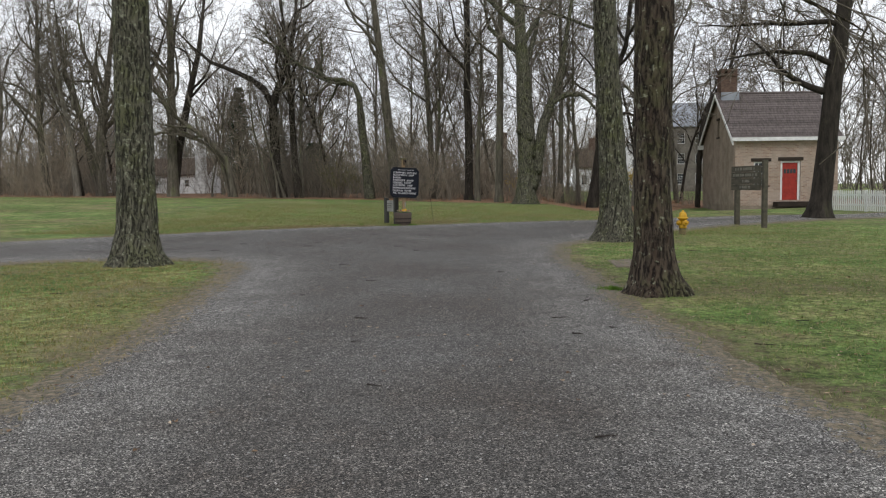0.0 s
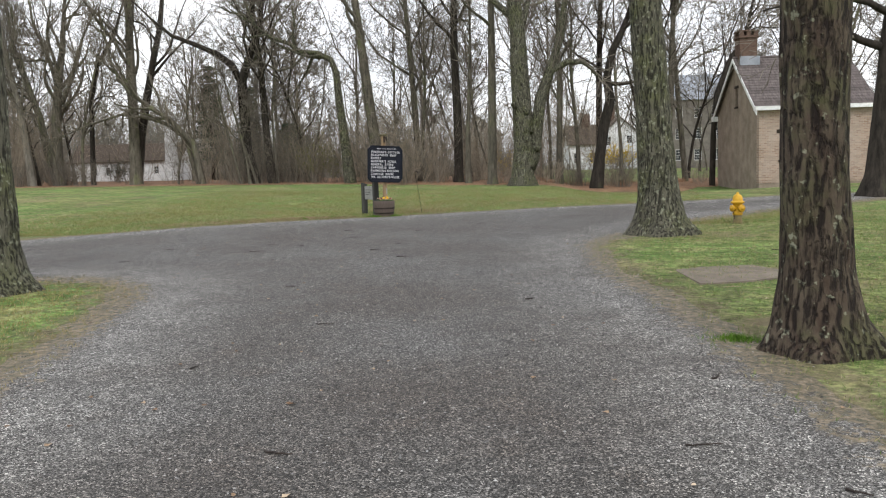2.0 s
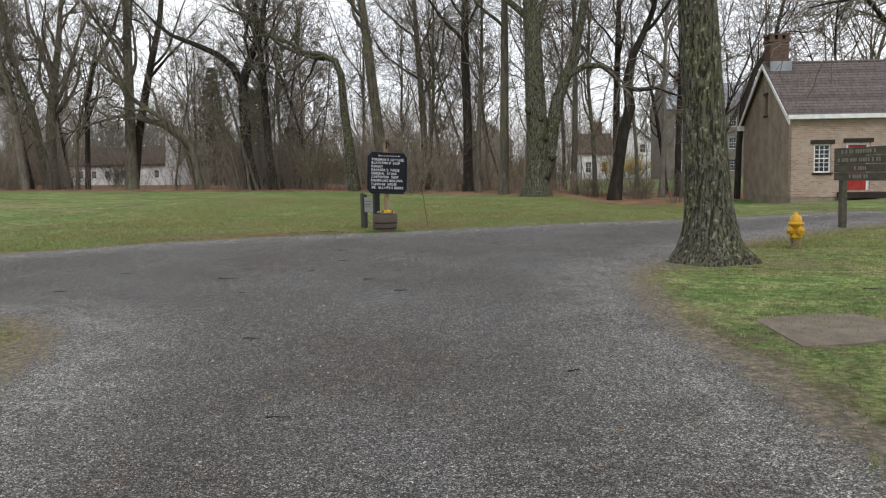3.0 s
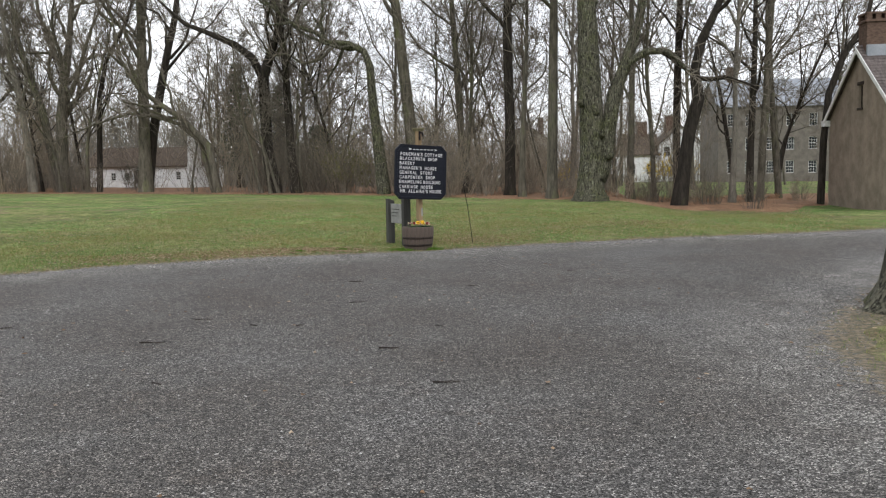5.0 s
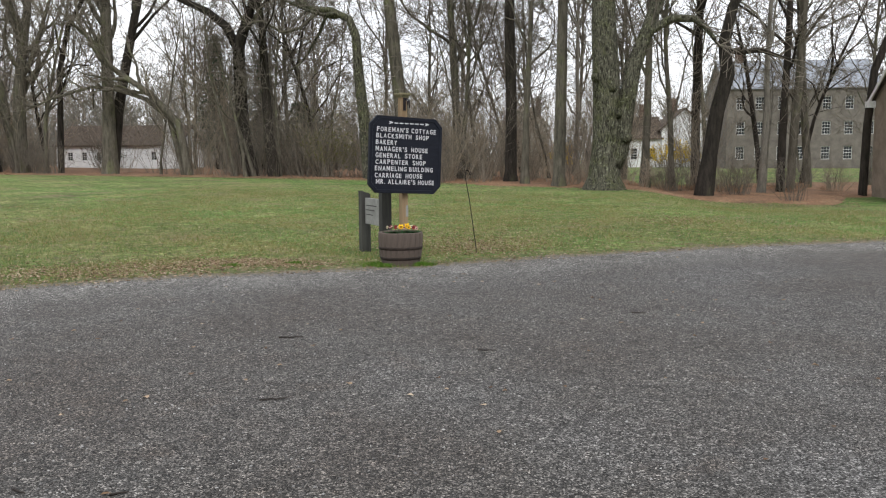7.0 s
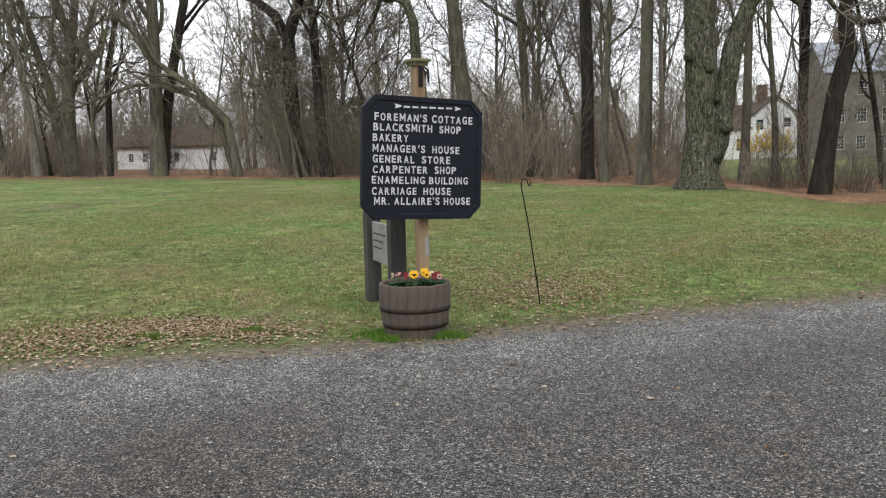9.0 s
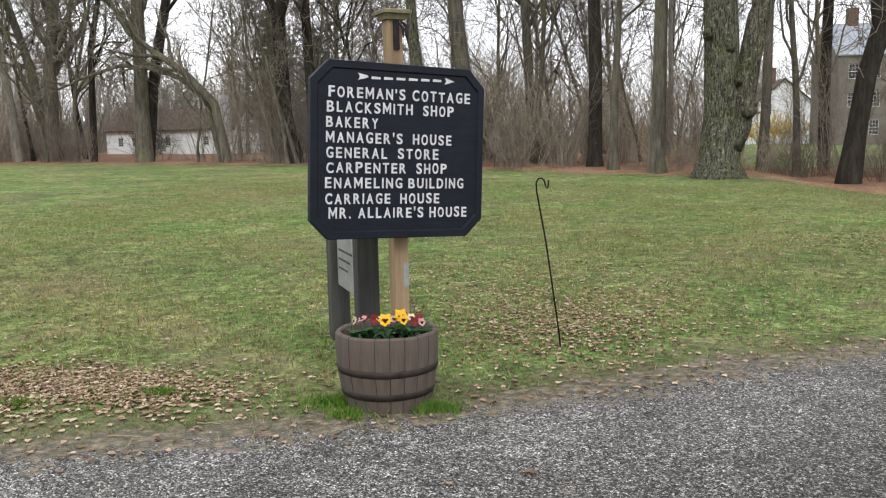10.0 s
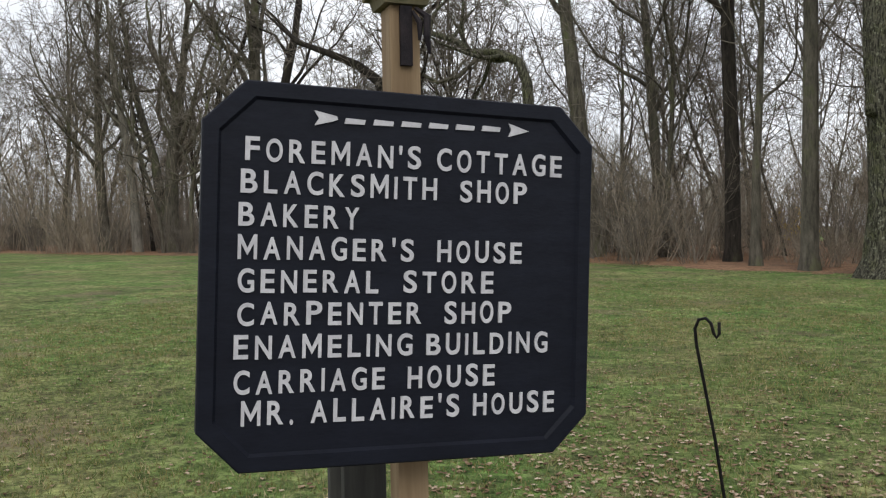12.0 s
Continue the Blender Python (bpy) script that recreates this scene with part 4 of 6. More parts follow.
# far woods: closes the view behind the houses
far = Mesh()


def in_far_gap(x, y):
    """Open ground in front of the whitewashed cottage."""
    return y < 70 and -0.56 < (x - 1.7) / (y + 13) < -0.36


for k in range(430):
    x = rng.uniform(-190, 190)
    y = rng.uniform(84, 150) if not 22 < x < 60 else rng.uniform(130, 170)
    if x < -60:
        y = rng.uniform(62, 130)
    if k >= 340:
        y = rng.uniform(124, 158)
        x = 1.7 + (y + 13) * rng.uniform(-0.60, -0.32)
    if in_far_gap(x, y) or beside_oak(x, y) or any(a - 2 < x < b + 2 and c < y < d + 8 for a, b, c, d in clear):
        continue
    h, r = rng.uniform(8, 15), rng.uniform(0.09, 0.19)
    p = Vector((x, y, ground_z(x, y) - 0.3))
    pts = bend(p, Vector((0, 0, 1)), h, 5, 0.05, 0.02, rng)
    far.tube(pts, [r, r * 0.8, r * 0.65, r * 0.5, r * 0.3, 0.03], 4, False)
    for _ in range(16):
        q, d = along(pts, rng.uniform(0.25, 1.0))
        bp = bend(q, side_way(d, rng.uniform(0.4, 1.0), rng), rng.uniform(2.5, 5.5), 3, 0.16, 0.06, rng)
        far.tube(bp, [0.07, 0.05, 0.035, 0.02], 3, False)
        for _ in range(4):
            q2, d2 = along(bp, rng.uniform(0.3, 1.0))
            far.tube(bend(q2, side_way(d2, 0.7, rng), rng.uniform(0.8, 2.0), 1, 0.1, 0.05, rng), [0.03, 0.012], 3, False)
for k in range(12000):
    x = rng.uniform(-150, -2) if k % 4 else rng.uniform(-2, 110)
    y = rng.uniform(58, 125) if x < 0 else rng.uniform(88, 104)
    if k % 6 == 1:
        y = rng.uniform(120, 150)
        x = 1.7 + (y + 13) * rng.uniform(-0.62, -0.30)
    if in_far_gap(x, y) or beside_oak(x, y) or x > 8 and rng.random() < 0.7:
        continue
    h = rng.uniform(1.5, 7.0)
    far.tube(bend(Vector((x, y, ground_z(x, y) - 0.1)), Vector((rng.gauss(0, 0.3), rng.gauss(0, 0.3), 1)), h, 2, 0.15, 0, rng), [0.085, 0.06, 0.025], 3, False)
tagged(new("far_woods", far.mesh("far_woods", BARK_GREY)), "distant bare grey-brown woodland", "woods", kind="stuff")


# ---- brush at the wood's edge ----
def brush(seed, height, stems, spread_, label, mat, name="shrub", droop=-0.02, leaves=None, twigs_n=6):
    r = random.Random(seed)
    ob = thing(name, pose(0, 0, 0), label, "shrub", "brush at the wood's edge")
    m, lv = Mesh(), Mesh()
    for _ in range(stems):
        a, q = r.uniform(0, 2 * math.pi), r.random() * spread_ * 0.35
        p = Vector((math.cos(a) * q, math.sin(a) * q, -0.05))
        d = Vector((math.cos(a) * r.uniform(0.1, 0.55), math.sin(a) * r.uniform(0.1, 0.55), 1))
        pts = bend(p, d, height * r.uniform(0.6, 1.1), 6, 0.13, droop, r)
        rr = r.uniform(0.008, 0.022)
        m.tube(pts, [rr * (1 - 0.12 * i) for i in range(7)], 3, False)
        for _ in range(twigs_n):
            q, dd = along(pts, r.uniform(0.25, 1.0))
            tw = bend(q, side_way(dd, r.uniform(0.4, 1.0), r), height * r.uniform(0.15, 0.4), 3, 0.2, 0.02, r)
            m.tube(tw, [0.008, 0.006, 0.005, 0.004], 3, False)
            if leaves:
                for _ in range(leaves[1]):
                    c, _d = along(tw, r.random())
                    s = r.uniform(0.03, 0.07)
                    n1 = Vector((r.gauss(0, 1), r.gauss(0, 1), r.gauss(0, 1))).normalized()
                    n2 = n1.orthogonal().normalized()
                    n3 = n1.cross(n2)
                    lv.quad(c - n2 * s * 0.5, c + n3 * s, c + n2 * s * 0.5 + n1 * s * 0.3, c - n3 * s)
    part("growth", m, mat, ob)
    if leaves:
        part("foliage", lv, leaves[0], ob)
    return ob


brown = [brush(500 + k, h, s, w, "tangled bare brown brush at the wood's edge", TWIG_PALE if k % 2 else TWIG) for k, (h, s, w) in enumerate([(2.4, 26, 1.6), (3.4, 28, 2.2), (4.6, 30, 2.6), (1.5, 26, 1.6)])]
rusty = brush(520, 1.0, 60, 2.4, "low rust-coloured dry stems at the wood's edge", RED_STEMS, twigs_n=3)
budding = brush(522, 3.6, 22, 2.2, "shrub with yellow-green opening buds", TWIG, leaves=(BUD_LEAVES, 5))
yellow = brush(524, 1.9, 26, 1.8, "yellow forsythia bush in bloom", TWIG, leaves=(YELLOW_BLOOM, 9))
holly = brush(526, 2.4, 22, 1.6, "dark evergreen holly bush", TWIG, leaves=(HOLLY, 12), droop=0.0)
used = set()


def set_out(ob, x, y, s=1.0):
    m = at(x, y, rng.uniform(0, 360), s)
    if ob in used:
        return copy_thing(ob, m)
    used.add(ob)
    ob.matrix_basis = m
    return ob


whips = [brush(540 + k, h, s, 1.8, "thicket of thin bare saplings in the wood", TWIG_PALE if k else TWIG, name="sapling_thicket", droop=0.03, twigs_n=9) for k, (h, s) in enumerate([(7.5, 13), (5.5, 15)])]
for _ in range(84):
    x = rng.uniform(-60, 3) if rng.random() < 0.75 else rng.uniform(3, 34)
    y = float(np.interp(x, WOODS_EDGE[:, 0], WOODS_EDGE[:, 1])) + rng.uniform(1.5, 16) + (4 if x > 3 else 0)
    if (14 < x < 23 and y < 27) or (in_gap(x, y) and rng.random() < 0.7) or beside_oak(x, y) and rng.random() < 0.8:
        continue
    set_out(whips[rng.randrange(2)], x, y, rng.uniform(0.8, 1.25))
for _ in range(105):
    x = rng.uniform(-62, 1)
    y = float(np.interp(x, WOODS_EDGE[:, 0], WOODS_EDGE[:, 1])) + rng.uniform(0.6, 9)
    tall = -22 < x < -3
    if in_gap(x, y) and rng.random() < 0.8:
        continue
    set_out(brown[rng.choice((1, 2, 2) if tall else (0, 0, 1, 3))], x, y, rng.uniform(0.8, 1.2))
for _ in range(64):
    x = rng.uniform(-4, 15)
    y = max(float(np.interp(x, WOODS_EDGE[:, 0], WOODS_EDGE[:, 1])) + 3, rng.uniform(29, 64))
    if beside_oak(x, y) and rng.random() < 0.8:
        continue
    set_out(whips[rng.randrange(2)] if rng.random() < 0.6 else brown[rng.choice((0, 1, 3))], x, y, rng.uniform(0.7, 1.1))
for _ in range(26):
    x = rng.uniform(1, 34)
    y = float(np.interp(x, WOODS_EDGE[:, 0], WOODS_EDGE[:, 1])) + rng.uniform(1.5, 9)
    if 14 < x < 23 and y < 27:
        continue
    set_out(brown[rng.choice((0, 3, 3))], x, y, rng.uniform(0.7, 1.0))
for _ in range(58):
    x = rng.uniform(6.5, 16.0) if rng.random() < 0.7 else rng.uniform(-55, 7)
    y = float(np.interp(x, WOODS_EDGE[:, 0], WOODS_EDGE[:, 1])) + rng.uniform(0.8, 3.2)
    if x > 6.5:
        y = rng.uniform(27, 33)
    set_out(rusty, x, y, rng.uniform(0.5, 0.95) if x > 6.5 else rng.uniform(0.25, 0.45))
for x, y, s in ((-8.4, 34.4, 1.0), (-7.2, 35.2, 0.8), (-9.3, 36.4, 1.1), (-3.0, 36, 0.7)):
    set_out(budding, x, y, s)
for x, y, s in ((18.4, 88, 1.4), (19.7, 88.5, 1.3), (21.0, 88, 1.2), (5.5, 54, 0.9)):
    set_out(yellow, x, y, s)
for x, y, s in ((-34.2, 61.5, 1.0), (-35.0, 62.2, 0.9)):
    set_out(holly, x, y, s)


def conifer(x, y, h, seed):
    r = random.Random(seed)
    ob = thing("conifer", at(x, y), "dark green hemlock standing among bare trees", "tree", "evergreens")
    tr, nd = Mesh(), Mesh()
    tr.tube([(0, 0, -0.3), (0, 0, h * 0.5), (0.05, 0, h)], [0.2, 0.12, 0.02], 7)
    z = 1.8
    while z < h * 0.97:
        reach = (h - z) / h * 3.4 + 0.25
        for _ in range(11):
            a = r.uniform(0, 2 * math.pi)
            pts = bend(Vector((0, 0, z)), Vector((math.cos(a), math.sin(a), 0.1)), reach * r.uniform(0.6, 1.1), 4, 0.08, -0.06, r)
            tr.tube(pts, [0.03, 0.022, 0.016, 0.01, 0.005], 3, False)
            for _ in range(26):
                c, d = along(pts, r.uniform(0.2, 1.0))
                s = r.uniform(0.14, 0.34)
                w = Vector((r.gauss(0, 1), r.gauss(0, 1), -0.35 + r.gauss(0, 0.3))).normalized()
                o = w.orthogonal().normalized() * s * 0.22
                nd.quad(c, c + w * s * 0.5 + o, c + w * s, c + w * s * 0.5 - o)
        z += r.uniform(0.22, 0.4)
    part("trunk", tr, BARK_DARK, ob, smooth=True)
    part("needles", nd, NEEDLES, ob)


conifer(-24.5, 62, 12.0, 1)
conifer(-21.0, 64, 10.0, 2)
conifer(-12.5, 44, 5.0, 3)


# ---- the village sign on its post ----
def chamfered(w, h, c, y0, y1, inset=0.0):
    """An eight-cornered board standing in the xz plane, front at y0."""
    w, h = w / 2 - inset, h / 2 - inset
    c = c - inset * 0.42
    ring = [(-w + c, -h), (w - c, -h), (w, -h + c), (w, h - c), (w - c, h), (-w + c, h), (-w, h - c), (-w, -h + c)]
    return [(x, y0, z) for x, z in ring], [(x, y1, z) for x, z in ring]


GLYPHS = {}
M_SHAPE = [(0, 0), (.17, 0), (.17, .64), (.5, .16), (.83, .64), (.83, 0), (1, 0), (1, 1), (.83, 1), (.5, .44), (.17, 1), (0, 1)]
WIDE = {"M": 1.18, "I": 0.2, "'": 0.2, ".": 0.2, "E": 0.86, "F": 0.86, "L": 0.82, "T": 0.92, "S": 0.88, "A": 1.05}


def glyph(ch):
    """One capital from the built-in font, brought to unit width and cap height."""
    if ch in GLYPHS:
        return GLYPHS[ch]
    if ch == "M":
        n = len(M_SHAPE)
        GLYPHS[ch] = ([(x, y, 1.0) for x, y in M_SHAPE] + [(x, y, 0.0) for x, y in M_SHAPE], [tuple(range(n))] + [(i + n, (i + 1) % n + n, (i + 1) % n, i) for i in range(n)])
        return GLYPHS[ch]
    cu = bpy.data.curves.new("glyph", "FONT")
    cu.body, cu.size, cu.extrude, cu.offset = ch, 1.0, 0.02, 0.019
    tmp = new("tmp", cu)
    me = bpy.data.meshes.new_from_object(tmp.evaluated_get(bpy.context.evaluated_depsgraph_get()))
    bpy.data.objects.remove(tmp)
    bpy.data.curves.remove(cu)
    co = np.array([v.co[:] for v in me.vertices])
    lo, hi = co.min(0), co.max(0)
    z0, z1 = (0.47, 0.74) if ch == "'" else (-0.01, 0.74)
    y_of = lambda y: (y + 0.015) / 0.755
    verts = [((x - lo[0]) / (hi[0] - lo[0]), y_of(y), 1.0 if z > 0 else 0.0) for x, y, z in co]
    GLYPHS[ch] = (verts, [tuple(p.vertices) for p in me.polygons])
    bpy.data.meshes.remove(me)
    return GLYPHS[ch]


def letters(text, left, top, right, cap, depth, parent):
    """One routed and painted word, its capitals evenly pitched by hand."""
    gap = 0.40
    total = sum(WIDE.get(c, 1.0) for c in text) + gap * (len(text) - 1)
    unit = (right - left) / total
    m, x = Mesh(), left
    for c in text:
        w = WIDE.get(c, 1.0) * unit
        vs_, fs_ = glyph(c)
        jz, js = random.uniform(-0.0015, 0.0015), random.uniform(0.97, 1.03)
        m.add([(x + u * w, depth * -1 - 0.0055 * h, top - cap + jz + v * cap * js) for u, v, h in vs_], fs_)
        x += w + gap * unit
    ob = new("lettering", m.mesh("lettering", LETTER_PAINT))
    ob.parent = parent
    tagged(ob, "white-painted routed capital letters")
    return ob


sign_turn = math.degrees(0.663)
sign = thing("directory_sign", pose(-0.09, 0.36, 0, 0, 0, sign_turn), "black chamfered wooden sign with white place names on a pine post", "sign")
to_sign = sign.matrix_basis.inverted()
bc = to_sign @ Vector((-0.025, 0.228, 1.497))
board = new("board")
board.parent = sign
W_, H_, C_, T_ = 1.163, 1.053, 0.112, 0.045
mb = Mesh()
f0, b0 = chamfered(W_, H_, C_, 0, T_)
f1, _ = chamfered(W_, H_, C_, 0, T_, 0.004)
f2, _ = chamfered(W_, H_, C_, 0, T_, 0.042)
f3, _ = chamfered(W_, H_, C_, 0.011, T_, 0.050)
rings = [b0, [(x, 0.004, z) for x, _, z in f0], f1, f2, f3]
n8 = range(8)
for a, b in zip(rings, rings[1:]):
    for i in n8:
        j = (i + 1) % 8
        mb.quad(a[i], a[j], b[j], b[i])
mb.add(f3, [tuple(n8)])
mb.add(b0, [tuple(reversed(n8))])
bpy.data.objects.remove(board)
board = part("board", mb, SIGN_PAINT, sign, "black-painted board with a raised chamfered border")
board.matrix_basis = Matrix.Translation(bc) @ Matrix.Rotation(0.045, 4, "Y")
WORDS = [(0.378, (("FOREMAN'S", -0.469, 0.026), ("COTTAGE", 0.076, 0.479))), (0.292, (("BLACKSMITH", -0.479, 0.077), ("SHOP", 0.150, 0.363))), (0.202, (("BAKERY", -0.483, -0.152),)),
         (0.113, (("MANAGER'S", -0.483, 0.011), ("HOUSE", 0.083, 0.351))), (0.024, (("GENERAL", -0.481, -0.092), ("STORE", -0.017, 0.261))), (-0.064, (("CARPENTER", -0.480, 0.038), ("SHOP", 0.110, 0.321))),
         (-0.155, (("ENAMELING", -0.488, 0.013), ("BUILDING", 0.056, 0.444))), (-0.249, (("CARRIAGE", -0.486, -0.067), ("HOUSE", 0.002, 0.272))),
         (-0.335, (("MR.", -0.465, -0.325), ("ALLAIRE'S", -0.276, 0.161), ("HOUSE", 0.206, 0.471)))]
for top, words in WORDS:
    for text, left, right in words:
        letters(text, left, top, right, 0.066, -0.011, board)
def plate(pts, name, label):
    m = Mesh()
    n = len(pts)
    m.add([(x, 0.0055, z) for x, z in pts] + [(x, 0.011, z) for x, z in pts], [tuple(range(n))] + [(i, i + n, (i + 1) % n + n, (i + 1) % n) for i in range(n)])
    part(name, m, LETTER_PAINT, board, label)


for k in range(6):
    x0 = -0.200 + k * 0.0825
    z0 = 0.436 + k * 0.0016
    plate([(x0, z0 - 0.008), (x0 + 0.058, z0 - 0.007), (x0 + 0.060, z0 + 0.006), (x0 + 0.004, z0 + 0.008)], "dash", "white-painted dash")
plate([(-0.272, 0.438), (-0.284, 0.418), (-0.232, 0.432), (-0.219, 0.438), (-0.222, 0.447), (-0.286, 0.459)], "arrow_tail", "white-painted arrow tail")
plate([(0.308, 0.444), (0.299, 0.424), (0.352, 0.440), (0.366, 0.445), (0.350, 0.449), (0.299, 0.464)], "arrow_head", "white-painted arrow head")
post = part("post", block(-0.047, 0.047, -0.047, 0.047, 0, 2.30, 0.006), FRESH_WOOD, sign, "square treated-pine post")
cap = Mesh()
for z0, z1, a, b in ((2.30, 2.335, 0.066, 0.075), (2.335, 2.352, 0.092, 0.092), (2.352, 2.362, 0.088, 0.078)):
    cap.add([(-a, -a, z0), (a, -a, z0), (a, a, z0), (-a, a, z0), (-b, -b, z1), (b, -b, z1), (b, b, z1), (-b, b, z1)], [(0, 3, 2, 1), (4, 5, 6, 7), (0, 1, 5, 4), (1, 2, 6, 5), (2, 3, 7, 6), (3, 0, 4, 7)])
part("post_cap", cap, CAP_WOOD, sign, "mossy stepped post cap")
br = Mesh()
br.box(-0.018, 0.018, -0.062, -0.0475, 2.12, 2.295)
br.tube([(0.03, -0.06, 2.29), (0.055, -0.09, 2.26), (0.05, -0.10, 2.20), (0.06, -0.095, 2.15)], [0.006, 0.012, 0.010, 0.004], 6)
br.tube([(0.02, -0.06, 2.28), (0.035, -0.085, 2.24), (0.03, -0.09, 2.19)], [0.006, 0.010, 0.004], 6)
part("bracket", br, RUST_IRON, post, "dark iron lamp bracket with a dried rag")
part("metal_plate", block(0.008, 0.046, -0.0505, -0.0475, 0.64, 0.80, 0.001), PANEL_GREY, post, "small grey metal plate")
part("backing_bracket", block(-0.047, 0.047, -0.060, -0.0475, 1.1, 1.9, 0.004), DARK_WOOD, post)


# ---- planter barrel and pansies ----
barrel = thing("half_barrel_planter", pose(-0.085, -0.03, ground_z(0, -0.03) - 0.01), "weathered grey-brown oak half barrel planter with rusted hoops", "planter")
STAVES = 22
r_of = lambda z: float(np.interp(z, [0, 0.12, 0.25, 0.38, 0.47], [0.245, 0.278, 0.298, 0.306, 0.303]))
stave = Mesh()
zs = [0, 0.06, 0.12, 0.19, 0.26, 0.33, 0.40, 0.455, 0.465]
hw = math.pi / STAVES * 0.965
for z in zs:
    r = r_of(z)
    e = 0.006 if z > 0.46 else 0.0
    for rr, aa in ((r - e, -hw), (r + 0.003 - e, 0), (r - e, hw), (r - 0.028 + e, hw), (r - 0.028 + e, -hw)):
        stave.v.append((rr * math.cos(aa), rr * math.sin(aa), z))
for i in range(len(zs) - 1):
    for s in range(5):
        e = (s + 1) % 5
        stave.f.append((i * 5 + s, i * 5 + e, i * 5 + 5 + e, i * 5 + 5 + s))
stave.f += [(4, 3, 2, 1, 0), tuple((len(zs) - 1) * 5 + s for s in range(5))]
stave_me = stave.mesh("stave", STAVE)
for k in range(STAVES):
    o = new("stave", stave_me)
    o.parent = barrel
    o.matrix_basis = pose(0, 0, random.uniform(-0.004, 0.004), 0, 0, k * 360 / STAVES + random.uniform(-0.3, 0.3))
for z in (0.115, 0.255):
    hp = Mesh()
    hp.lathe([(r_of(z - 0.022) - 0.004, z - 0.022), (r_of(z - 0.022) + 0.005, z - 0.021), (r_of(z) + 0.006, z), (r_of(z + 0.02) + 0.005, z + 0.019), (r_of(z + 0.02) - 0.004, z + 0.02)], 44)
    part("hoop", hp, HOOP, barrel, "flat rusted iron hoop", True)
so = Mesh()
for i in range(9):
    for s in range(24):
        a = s / 24 * 2 * math.pi
        rr = 0.273 * i / 8
        so.v.append((rr * math.cos(a), rr * math.sin(a), 0.425 + 0.02 * noise.noise((rr * 12 * math.cos(a), rr * 12 * math.sin(a), 1)) - (0.02 if i == 8 else 0)))
for i in range(8):
    for s in range(24):
        e = (s + 1) % 24
        so.f.append((i * 24 + s, i * 24 + 24 + s, i * 24 + 24 + e, i * 24 + e))
part("soil", so, SOIL, barrel, "dark crumbly potting soil", True)

PETAL = {}
for nm, c1, c2 in (("yellow", (0.66, 0.33, 0.008), (0.84, 0.52, 0.015)), ("maroon", (0.11, 0.008, 0.012), (0.24, 0.02, 0.02)), ("pink", (0.48, 0.24, 0.22), (0.66, 0.44, 0.40)), ("cream", (0.62, 0.52, 0.30), (0.78, 0.72, 0.52)), ("face", (0.022, 0.004, 0.008), (0.06, 0.01, 0.012))):
    PETAL[nm] = simple("pansy_" + nm, c1, c2, 30, 0.7, 0.2, 0.001)
PANSY_LEAF = island_mat("pansy_leaves", ((0, (0.02, 0.06, 0.022)), (1, (0.055, 0.125, 0.04))), 0.6)


def petal(m, turn, r, length, width, cup):
    """A broad rounded petal from the middle outwards, lying in the xz plane, facing -y."""
    k = len(m.v)
    cols = 5
    for i in range(5):
        f = i / 4
        wide = width * math.sin(math.pi * (0.12 + 0.80 * f)) ** 0.7
        for j in range(cols):
            g = j / (cols - 1) * 2 - 1
            x, z = g * wide * 0.5, f * length * (1 - 0.22 * g * g)
            y = -cup * f * f + 0.004 * math.sin(5 * g + 3 * f)
            c, s = math.cos(turn), math.sin(turn)
            m.v.append((x * c - z * s, y + r, x * s + z * c))
    for i in range(4):
        for j in range(cols - 1):
            a = k + i * cols + j
            m.f.append((a, a + 1, a + 1 + cols, a + cols))


